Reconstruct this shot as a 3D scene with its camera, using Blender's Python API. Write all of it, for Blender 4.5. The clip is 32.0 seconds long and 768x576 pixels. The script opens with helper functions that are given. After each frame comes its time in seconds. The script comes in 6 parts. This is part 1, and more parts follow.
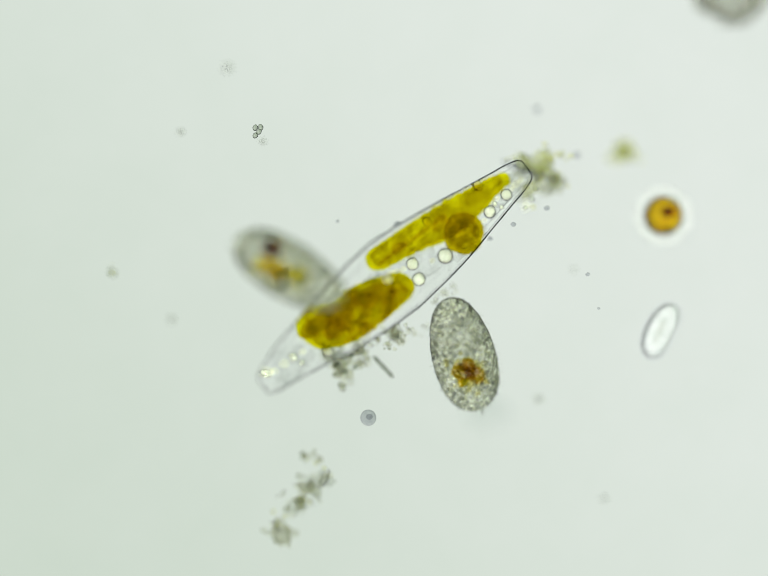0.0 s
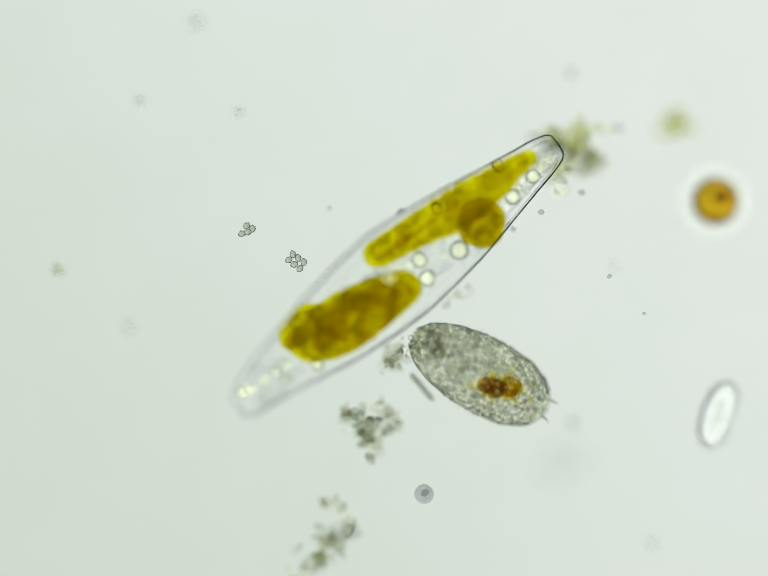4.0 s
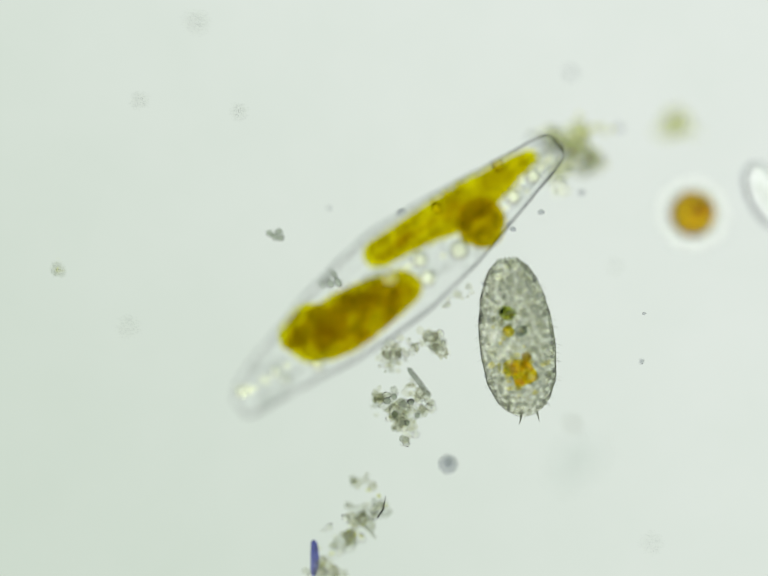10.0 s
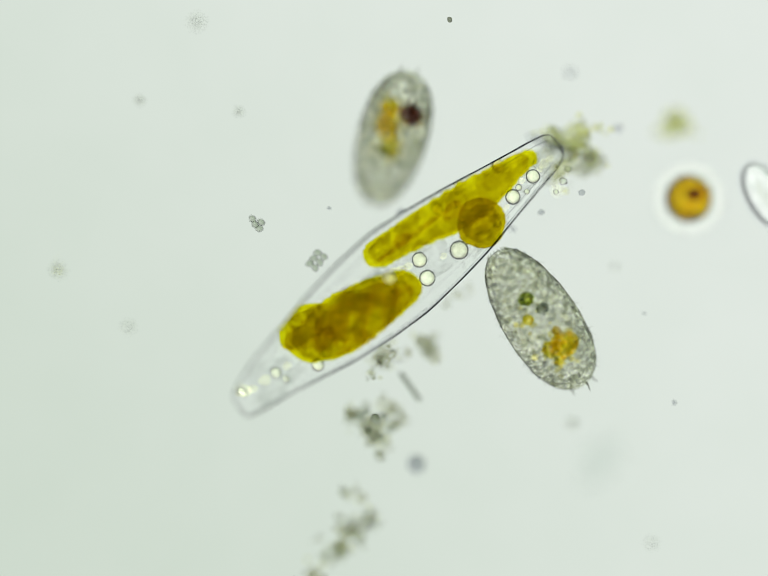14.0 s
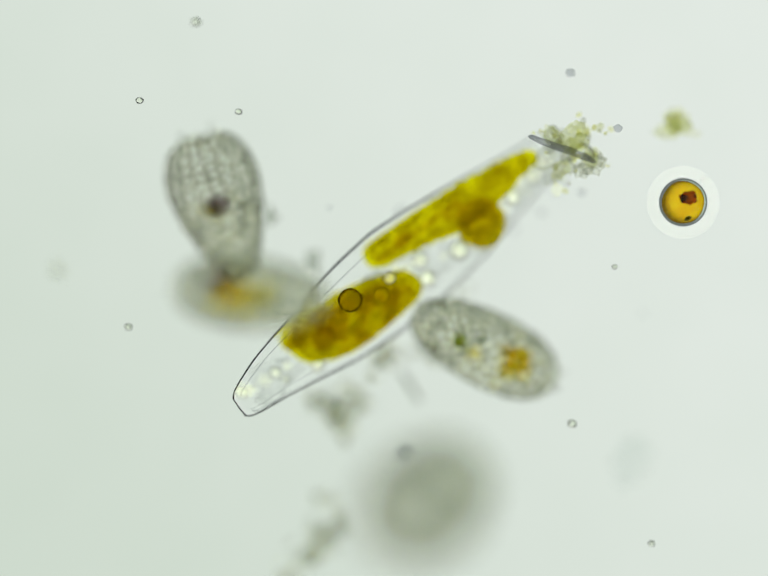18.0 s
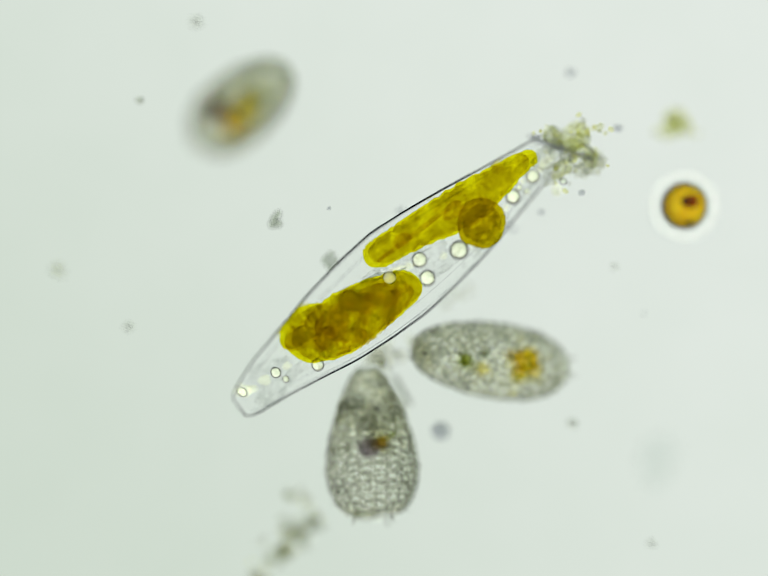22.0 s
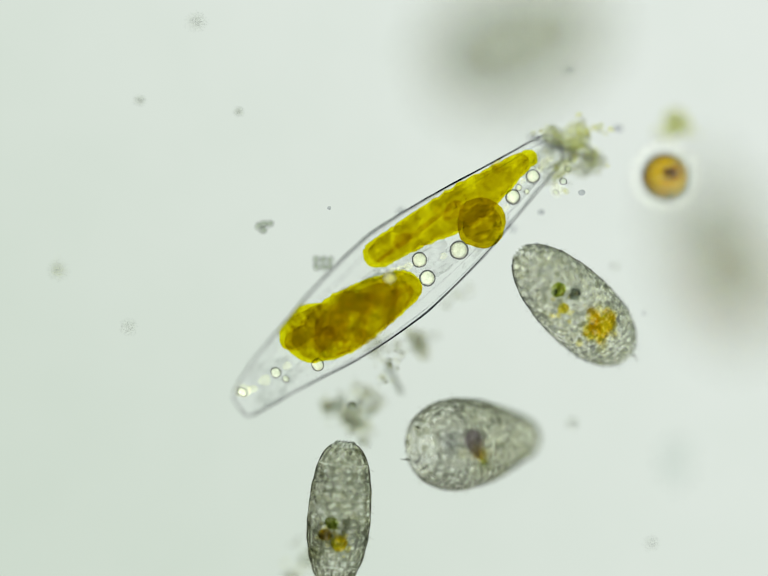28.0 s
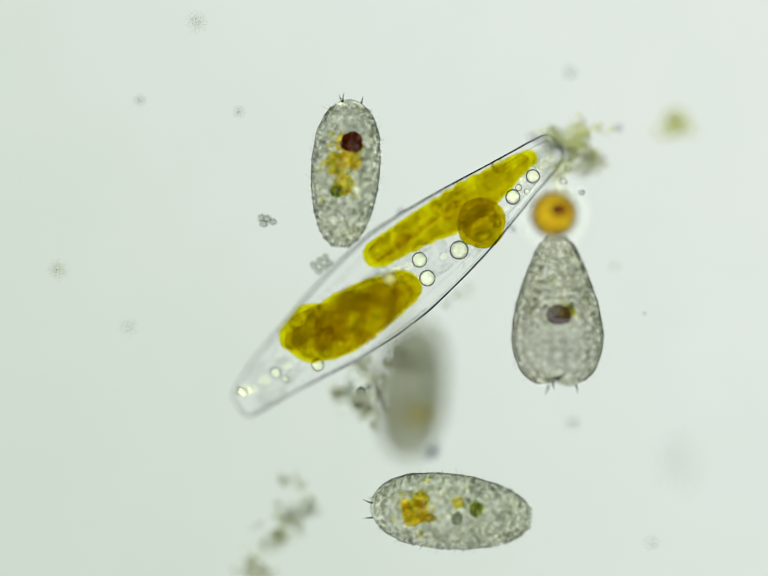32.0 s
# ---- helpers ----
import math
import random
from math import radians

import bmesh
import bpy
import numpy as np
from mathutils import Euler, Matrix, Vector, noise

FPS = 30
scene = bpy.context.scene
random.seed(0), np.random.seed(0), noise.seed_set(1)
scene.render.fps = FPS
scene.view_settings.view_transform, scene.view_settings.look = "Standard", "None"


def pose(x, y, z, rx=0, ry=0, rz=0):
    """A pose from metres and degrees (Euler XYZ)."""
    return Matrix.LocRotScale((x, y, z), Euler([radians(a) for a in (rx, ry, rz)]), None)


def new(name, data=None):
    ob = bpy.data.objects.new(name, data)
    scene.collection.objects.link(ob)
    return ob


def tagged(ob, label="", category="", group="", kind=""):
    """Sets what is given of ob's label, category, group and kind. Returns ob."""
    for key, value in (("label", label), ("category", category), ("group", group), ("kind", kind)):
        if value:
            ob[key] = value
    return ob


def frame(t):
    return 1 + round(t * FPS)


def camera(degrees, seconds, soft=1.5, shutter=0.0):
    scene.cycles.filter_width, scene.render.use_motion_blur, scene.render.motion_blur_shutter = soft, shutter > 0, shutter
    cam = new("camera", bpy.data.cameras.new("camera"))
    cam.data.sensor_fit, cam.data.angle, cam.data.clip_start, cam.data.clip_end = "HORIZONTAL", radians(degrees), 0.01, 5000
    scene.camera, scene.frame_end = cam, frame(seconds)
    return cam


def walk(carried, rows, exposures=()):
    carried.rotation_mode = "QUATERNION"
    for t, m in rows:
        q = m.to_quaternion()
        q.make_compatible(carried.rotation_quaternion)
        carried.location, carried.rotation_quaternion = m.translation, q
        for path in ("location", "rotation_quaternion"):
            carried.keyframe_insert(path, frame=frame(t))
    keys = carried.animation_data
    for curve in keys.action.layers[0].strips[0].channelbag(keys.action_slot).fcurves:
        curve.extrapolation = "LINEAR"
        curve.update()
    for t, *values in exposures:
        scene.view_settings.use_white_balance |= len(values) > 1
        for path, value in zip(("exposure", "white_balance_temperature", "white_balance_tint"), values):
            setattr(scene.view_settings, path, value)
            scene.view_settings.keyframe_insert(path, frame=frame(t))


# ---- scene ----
# One metre here is a tenth of a millimetre of the specimen: a drop of pond water
# between slide and objective, seen straight down a microscope in bright field.
LENS = 7.478
cam = camera(LENS, 32.0, soft=0.75)
cam.data.dof.use_dof = True
cam.data.dof.aperture_fstop = 0.084
scene.cycles.transparent_max_bounces = 48
scene.cycles.max_bounces = 32
scene.cycles.transmission_bounces = 32

walk(cam, [
    (0, pose(0.0041, -0.0027, 24.42)),
    (1.0, pose(0.0041, -0.0027, 24.42)),
    (1.1, pose(0.0039, -0.0026, 24.2)),
    (1.3, pose(0.0027, -0.0018, 23)),
    (1.5, pose(0.0017, -0.0011, 21.96)),
    (1.7, pose(0.0009, -0.0006, 21.2)),
    (1.9, pose(0.0002, -0.0002, 20.54)),
    (2.0, pose(0, 0, 20.3)),
    (2.1, pose(0, 0, 20.3)),
    (32, pose(0, 0, 20.3)),
])

# ---- light: the condenser's bright field under the slide, dark room round it ----
world = bpy.data.worlds.new("room")
scene.world = world
world.use_nodes = True
world.node_tree.nodes["Background"].inputs[0].default_value = (0.8, 0.84, 0.87, 1)
world.node_tree.nodes["Background"].inputs[1].default_value = 0.2


# ---- materials ----
def nodes_of(name):
    m = bpy.data.materials.new(name)
    m.use_nodes = True
    t = m.node_tree
    t.nodes.clear()
    return m, t, t.nodes.new("ShaderNodeOutputMaterial")


def mottle(t, a, b, scale, detail=4.0, lo=0.35, hi=0.65, rand=0.0):
    """A colour that wanders between a and b over the surface, at two scales."""
    co = t.nodes.new("ShaderNodeTexCoord")
    n1 = t.nodes.new("ShaderNodeTexNoise")
    n1.inputs["Scale"].default_value = scale
    n1.inputs["Detail"].default_value = detail
    n2 = t.nodes.new("ShaderNodeTexNoise")
    n2.inputs["Scale"].default_value = scale * 4.3
    n2.inputs["Detail"].default_value = 2.0
    t.links.new(co.outputs["Object"], n1.inputs["Vector"])
    t.links.new(co.outputs["Object"], n2.inputs["Vector"])
    mix = t.nodes.new("ShaderNodeMath")
    mix.operation = "MULTIPLY_ADD"
    mix.inputs[1].default_value = 0.35
    t.links.new(n2.outputs["Fac"], mix.inputs[0])
    sc = t.nodes.new("ShaderNodeMath")
    sc.operation = "MULTIPLY"
    sc.inputs[1].default_value = 0.65
    t.links.new(n1.outputs["Fac"], sc.inputs[0])
    t.links.new(sc.outputs[0], mix.inputs[2])
    fac = mix.outputs[0]
    if rand:
        info = t.nodes.new("ShaderNodeObjectInfo")
        r = t.nodes.new("ShaderNodeMath")
        r.operation = "MULTIPLY_ADD"
        r.inputs[1].default_value = rand
        t.links.new(info.outputs["Random"], r.inputs[0])
        t.links.new(fac, r.inputs[2])
        fac = r.outputs[0]
    ramp = t.nodes.new("ShaderNodeValToRGB")
    ramp.color_ramp.elements[0].position, ramp.color_ramp.elements[1].position = lo, hi
    ramp.color_ramp.elements[0].color, ramp.color_ramp.elements[1].color = (*a, 1), (*b, 1)
    t.links.new(fac, ramp.inputs[0])
    return ramp.outputs[0]


def stain(name, a, b, scale=8.0, **k):
    """Thin stained matter that lets the light straight through, coloured a to b."""
    m, t, out = nodes_of(name)
    s = t.nodes.new("ShaderNodeBsdfTransparent")
    t.links.new(mottle(t, a, b, scale, **k), s.inputs[0])
    t.links.new(s.outputs[0], out.inputs[0])
    return m


def glassy(name, a, b, ior, scale=8.0, rough=0.0, bump=0.0, bump_scale=40.0, **k):
    """Clear matter that bends the light: silica, oil, cell walls."""
    m, t, out = nodes_of(name)
    s = t.nodes.new("ShaderNodeBsdfRefraction")
    s.inputs["IOR"].default_value = ior
    s.inputs["Roughness"].default_value = rough
    t.links.new(mottle(t, a, b, scale, **k), s.inputs[0])
    if bump:
        co = t.nodes.new("ShaderNodeTexCoord")
        n = t.nodes.new("ShaderNodeTexNoise")
        n.inputs["Scale"].default_value = bump_scale
        t.links.new(co.outputs["Object"], n.inputs["Vector"])
        bp = t.nodes.new("ShaderNodeBump")
        bp.inputs["Strength"].default_value = bump
        bp.inputs["Distance"].default_value = 0.01
        t.links.new(n.outputs["Fac"], bp.inputs["Height"])
        t.links.new(bp.outputs[0], s.inputs["Normal"])
    t.links.new(s.outputs[0], out.inputs[0])
    return m


def speckled(name, a, b, scale, gain, lo=0.42, hi=0.58, rand=0.0):
    """Granular stained plasm, a to b; bright refractile spots are painted onto its palest grains."""
    m, t, out = nodes_of(name)
    s = t.nodes.new("ShaderNodeBsdfTransparent")
    t.links.new(mottle(t, a, b, scale, lo=lo, hi=hi, rand=rand), s.inputs[0])
    d = t.nodes.new("ShaderNodeBsdfDiffuse")
    t.links.new(mottle(t, (0, 0, 0), (gain, gain, gain * 0.95), scale, lo=hi - 0.04, hi=hi + 0.05, rand=rand), d.inputs[0])
    both = t.nodes.new("ShaderNodeAddShader")
    t.links.new(s.outputs[0], both.inputs[0])
    t.links.new(d.outputs[0], both.inputs[1])
    t.links.new(both.outputs[0], out.inputs[0])
    return m


def brightened(name, tint, gain):
    """Clear pale matter; diffuse added to full transmission paints in brightness gathered by bent light."""
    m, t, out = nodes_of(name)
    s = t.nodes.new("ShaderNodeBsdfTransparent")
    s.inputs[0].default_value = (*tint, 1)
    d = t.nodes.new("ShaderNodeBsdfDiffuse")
    a, b = [c * gain * 0.8 for c in tint], [c * gain * 1.15 for c in tint]
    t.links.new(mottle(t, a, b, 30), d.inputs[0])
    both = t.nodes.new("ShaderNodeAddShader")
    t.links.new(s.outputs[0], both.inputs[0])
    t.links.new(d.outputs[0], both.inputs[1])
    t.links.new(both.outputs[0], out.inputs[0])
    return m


def lamp_material():
    m, t, out = nodes_of("bright_field")
    e = t.nodes.new("ShaderNodeEmission")
    co = t.nodes.new("ShaderNodeTexCoord")
    sep = t.nodes.new("ShaderNodeSeparateXYZ")
    t.links.new(co.outputs["Object"], sep.inputs[0])
    mp = t.nodes.new("ShaderNodeMapRange")
    mp.inputs[1].default_value, mp.inputs[2].default_value = -5.5, 3.4
    dot = t.nodes.new("ShaderNodeMath")
    dot.operation = "MULTIPLY_ADD"
    dot.inputs[1].default_value = 0.88
    t.links.new(sep.outputs[1], dot.inputs[0])
    t.links.new(sep.outputs[0], dot.inputs[2])
    t.links.new(dot.outputs[0], mp.inputs[0])
    ramp = t.nodes.new("ShaderNodeValToRGB")
    ramp.color_ramp.elements[0].color = (0.61, 0.698, 0.604, 1)
    ramp.color_ramp.elements[1].color = (0.768, 0.826, 0.774, 1)
    t.links.new(mp.outputs[0], ramp.inputs[0])
    t.links.new(ramp.outputs[0], e.inputs[0])
    e.inputs[1].default_value = 1.0
    t.links.new(e.outputs[0], out.inputs[0])
    return m


M_LAMP = lamp_material()
M_SLIDE = stain("slide_glass", (0.985, 0.99, 0.985), (1, 1, 1), 2.5)
M_FRUSTULE = glassy("frustule_silica", (0.968, 0.97, 0.97), (0.996, 0.997, 0.995), 1.045, 6, bump=0.05, bump_scale=12)
M_LINING = stain("girdle_silica", (0.78, 0.79, 0.8), (0.96, 0.96, 0.96), 9)
M_MARGIN = stain("keel_silica", (0.12, 0.13, 0.14), (0.32, 0.34, 0.35), 14)
M_CHLORO = stain("chloroplast", (0.85, 0.79, 0.035), (0.96, 0.93, 0.09), 16, lo=0.4, hi=0.6)
M_INNER = stain("chloroplast_body", (0.7, 0.63, 0.34), (0.97, 0.95, 0.7), 14, lo=0.38, hi=0.62)
M_CORE = stain("chloroplast_core", (0.8, 0.7, 0.34), (0.98, 0.96, 0.82), 17, lo=0.42, hi=0.58)
M_BROWN = stain("brown_lobe", (0.66, 0.56, 0.03), (0.88, 0.8, 0.07), 15, lo=0.4, hi=0.6)
M_OIL = glassy("oil_droplet", (0.93, 0.96, 0.88), (1.0, 1.0, 0.97), 1.12, 5)
M_OIL_GOLD = glassy("golden_oil", (1.0, 0.95, 0.62), (1.0, 0.98, 0.75), 1.085, 9)
# granules whose bright shine is painted in by an added diffuse term
M_GRANULE = brightened("pale_granules", (1.0, 1.0, 0.94), 0.28)
# white that a droplet gathers as a lens, painted into an inner blob
M_LENS_SPOT = brightened("oil_heart", (1.0, 1.0, 0.95), 0.7)
M_PATCH = stain("brown_patch", (0.83, 0.73, 0.45), (0.98, 0.95, 0.8), 22, lo=0.4, hi=0.6)
M_WISP = stain("cytoplasm", (0.9, 0.905, 0.9), (1.0, 1.0, 1.0), 18, lo=0.4, hi=0.58)
M_PLASMA = stain("cytoplasm_thread", (0.7, 0.72, 0.7), (0.9, 0.9, 0.88), 20)
M_CELL = speckled("ciliate_body", (0.7, 0.71, 0.64), (1.0, 1.0, 0.965), 54, 0.34, 0.46, 0.55)
M_PLATE = stain("armour_plate", (0.56, 0.57, 0.53), (1.0, 1.0, 0.97), 54, lo=0.43, hi=0.58, rand=0.1)
M_PLATE_NET = stain("netted_armour_plate", (0.38, 0.39, 0.34), (0.74, 0.74, 0.67), 52, lo=0.42, hi=0.62, rand=0.1)
M_PLATE_SOFT = stain("fine_armour_plate", (0.5, 0.505, 0.47), (0.84, 0.84, 0.79), 52, lo=0.42, hi=0.62, rand=0.1)
# grains do not bend light; their refractile brightness is painted in
M_GRAIN = brightened("bright_granules", (0.995, 0.995, 0.98), 0.29)
M_GRAIN_DARK = stain("dark_granules", (0.77, 0.78, 0.71), (0.96, 0.96, 0.91), 60)
M_KNOB = stain("knobs", (0.77, 0.78, 0.8), (0.91, 0.91, 0.91), 30)
M_TINGE = stain("stained_granules", (0.97, 0.92, 0.56), (1.0, 0.985, 0.82), 40)
M_CELL_GREY = speckled("grey_ciliate_body", (0.8, 0.805, 0.76), (1.0, 1.0, 0.975), 56, 0.42, 0.45, 0.55)
# extra brightness is painted into the vacuole, above the field's own
M_CLEAR = brightened("clear_vacuole", (1.0, 1.0, 1.0), 0.15)
M_HAIR = stain("cilia", (0.78, 0.79, 0.76), (0.92, 0.92, 0.9), 30)
M_CRUMB = stain("food_crumbs", (0.7, 0.52, 0.1), (0.95, 0.84, 0.35), 40)
M_OLIVE = stain("food_olive", (0.84, 0.77, 0.12), (0.98, 0.94, 0.4), 24, lo=0.4, hi=0.6)
M_EMBER = stain("food_ember", (0.97, 0.72, 0.2), (1.0, 0.93, 0.6), 40)
M_PELLICLE = glassy("pellicle", (0.975, 0.978, 0.98), (1.0, 1.0, 0.995), 1.026, 14)
# optical halo of the spore, painted as a pale ring
M_HALO_RING = brightened("mucilage_rim", (1.0, 1.0, 0.99), 0.16)
M_SPINE = stain("spine", (0.4, 0.41, 0.36), (0.6, 0.61, 0.55), 30)
M_ORANGE = stain("food_orange", (0.97, 0.8, 0.04), (1.0, 0.95, 0.25), 30, lo=0.4, hi=0.58)
M_RUST = stain("food_brown", (0.64, 0.5, 0.12), (0.93, 0.83, 0.28), 34, lo=0.4, hi=0.6)
M_DARK = stain("food_dark", (0.24, 0.07, 0.06), (0.52, 0.26, 0.17), 22, lo=0.4, hi=0.75)
M_DUSK = stain("food_dusky", (0.4, 0.35, 0.42), (0.72, 0.65, 0.68), 26, lo=0.38, hi=0.64)
M_GREEN = stain("food_green", (0.5, 0.57, 0.08), (0.8, 0.84, 0.4), 24)
M_GREYGREEN = stain("food_grey", (0.45, 0.5, 0.46), (0.75, 0.78, 0.73), 22)
M_SPORE = glassy("orange_spore", (1.0, 0.7, 0.06), (1.0, 0.82, 0.13), 1.012, 12)
M_SPORE_RIM = glassy("spore_wall", (0.9, 0.95, 0.9), (0.97, 0.99, 0.96), 1.085, 9)
# the same halo's faint inner part, painted as a pale shell
M_HALO_FILL = brightened("mucilage", (1.0, 1.0, 1.0), 0.055)
M_PIT = stain("spore_pit", (0.2, 0.24, 0.2), (0.5, 0.48, 0.25), 60)
M_EYE = stain("spore_spot", (0.42, 0.2, 0.02), (0.72, 0.42, 0.08), 60)
M_CYST = glassy("clear_cyst", (0.99, 0.995, 0.985), (1, 1, 1), 1.06, 6)
# paints in the white that the cyst shows by bending light
M_CYST_GLOW = brightened("cyst_contents", (1.0, 1.0, 0.99), 0.5)
# paints in the soft grey shade outside the cyst's wall
M_EDGE_SHADE = stain("cyst_sheath", (0.97, 0.972, 0.98), (0.99, 0.99, 0.995), 10)
M_CELLS = glassy("colony_cells", (0.64, 0.67, 0.61), (0.88, 0.9, 0.85), 1.1, 18)
M_BALL = glassy("grey_ball", (0.72, 0.73, 0.75), (0.84, 0.845, 0.86), 1.025, 20)
M_DETRITUS = stain("detritus", (0.66, 0.675, 0.64), (0.96, 0.96, 0.92), 34, lo=0.38, hi=0.62, rand=0.25)
M_ROD = stain("granular_rod", (0.48, 0.5, 0.47), (0.8, 0.81, 0.77), 60)
M_BEAD = glassy("detritus_bead", (0.86, 0.87, 0.84), (0.98, 0.98, 0.95), 1.06, 14, rand=0.25)
M_DETRITUS_Y = stain("yellow_detritus", (0.74, 0.73, 0.42), (0.96, 0.96, 0.78), 22, rand=0.2)
M_LUMP = stain("detritus_lump", (0.7, 0.7, 0.62), (0.98, 0.98, 0.94), 40, lo=0.4, hi=0.62)
M_TUFT = stain("yellow_green_debris", (0.86, 0.87, 0.7), (0.99, 0.99, 0.95), 50, lo=0.42, hi=0.6)
M_SHRED = stain("grey_debris", (0.85, 0.855, 0.82), (0.99, 0.99, 0.97), 46, lo=0.42, hi=0.6)
M_FILM = stain("slime_film", (0.84, 0.85, 0.82), (0.98, 0.98, 0.97), 18, lo=0.4, hi=0.62)
M_NEEDLE = stain("needle", (0.52, 0.53, 0.55), (0.8, 0.8, 0.81), 24)
M_THORN = stain("dark_thorn", (0.14, 0.14, 0.14), (0.35, 0.35, 0.34), 20)
M_BLUE = stain("violet_rod", (0.24, 0.26, 0.58), (0.62, 0.62, 0.82), 10)


# ---- building helpers ----
def part(name, bm, material, parent, label="", smooth=True):
    me = bpy.data.meshes.new(name)
    bm.to_mesh(me)
    bm.free()
    me.materials.append(material)
    if smooth:
        for p in me.polygons:
            p.use_smooth = True
    ob = new(name, me)
    ob.parent = parent
    if label:
        ob["label"] = label
    return ob


def twin(ob, m):
    """Another piece on the same mesh, under the same parent."""
    o = new(ob.name.split(".")[0], ob.data)
    o.parent = ob.parent
    o.matrix_basis = m
    return o


def thing(name, label, category, group="", kind=""):
    return tagged(new(name), label, category, group, kind)


def blob(size, rough=0.12, freq=3.0, seed=0.0, sub=3):
    """A lumpy rounded mass with half-axes size."""
    bm = bmesh.new()
    bmesh.ops.create_icosphere(bm, subdivisions=sub, radius=1)
    for v in bm.verts:
        d = 1 + rough * noise.noise(v.co * freq * 0.5 + Vector((seed, seed * 1.7, 3.1)))* 2
        v.co = Vector((v.co.x * size[0], v.co.y * size[1], v.co.z * size[2])) * d
    return bm


def tube(bm, pts, radii, seg=6):
    """A round tube through pts; radii per point."""
    rings = []
    n = len(pts)
    for i, p in enumerate(pts):
        d = (Vector(pts[min(i + 1, n - 1)]) - Vector(pts[max(i - 1, 0)])).normalized()
        u = d.orthogonal().normalized()
        if i and abs(u.dot(last)) < 0.99:
            u = (last - d * last.dot(d)).normalized()
        last = u
        w = d.cross(u)
        rings.append([bm.verts.new(Vector(p) + (u * math.cos(2 * math.pi * k / seg) + w * math.sin(2 * math.pi * k / seg)) * radii[i]) for k in range(seg)])
    for a, b in zip(rings, rings[1:]):
        for k in range(seg):
            bm.faces.new((a[k], a[(k + 1) % seg], b[(k + 1) % seg], b[k]))
    bm.faces.new(rings[0][::-1])
    bm.faces.new(rings[-1])
    return bm


def lathe(xs, half_y, half_z, seg=32, shift=None):
    """A closed body along x with elliptical sections."""
    bm = bmesh.new()
    rings = []
    for i, x in enumerate(xs):
        s = shift[i] if shift else 0.0
        rings.append([bm.verts.new((x, s + half_y[i] * math.cos(2 * math.pi * k / seg), half_z[i] * math.sin(2 * math.pi * k / seg))) for k in range(seg)])
    for a, b in zip(rings, rings[1:]):
        for k in range(seg):
            bm.faces.new((a[k], a[(k + 1) % seg], b[(k + 1) % seg], b[k]))
    bm.faces.new(rings[0][::-1])
    bm.faces.new(rings[-1])
    bmesh.ops.recalc_face_normals(bm, faces=bm.faces)
    return bm


def curve_of(points):
    """A smooth function through (u, value) pairs."""
    us, vs = [p[0] for p in points], [p[1] for p in points]
    grid = np.linspace(0, 1, 401)
    vals = np.interp(grid, us, vs)
    k = np.ones(21) / 21
    sm = np.convolve(np.pad(vals, 10, mode="edge"), k, mode="valid")
    w = np.clip(np.minimum(grid, 1 - grid) / 0.04, 0, 1)
    vals = vals * (1 - w) + sm * w
    return lambda u: float(np.interp(u, grid, vals))


def area(name, size, z, material, thick=0.0):
    bm = bmesh.new()
    bmesh.ops.create_cube(bm, size=1) if thick else bmesh.ops.create_grid(bm, x_segments=1, y_segments=1, size=0.5)
    for v in bm.verts:
        v.co = Vector((v.co.x * size, v.co.y * size, v.co.z * thick))
    ob = part(name, bm, material, None, smooth=False)
    ob.location.z = z
    return ob


# ---- the setting ----
bm = bmesh.new()
bmesh.ops.create_circle(bm, cap_ends=True, segments=96, radius=7.3)
lamp = part("backdrop", bm, M_LAMP, None, smooth=False)
lamp.location.z = -30
tagged(lamp, "evenly glowing pale green-white bright field of the condenser", "bright field", kind="structure")
slide = area("ground", 14.0, -0.06, M_SLIDE, 0.1)
tagged(slide, "clear glass microscope slide under the water drop", "slide", kind="structure")


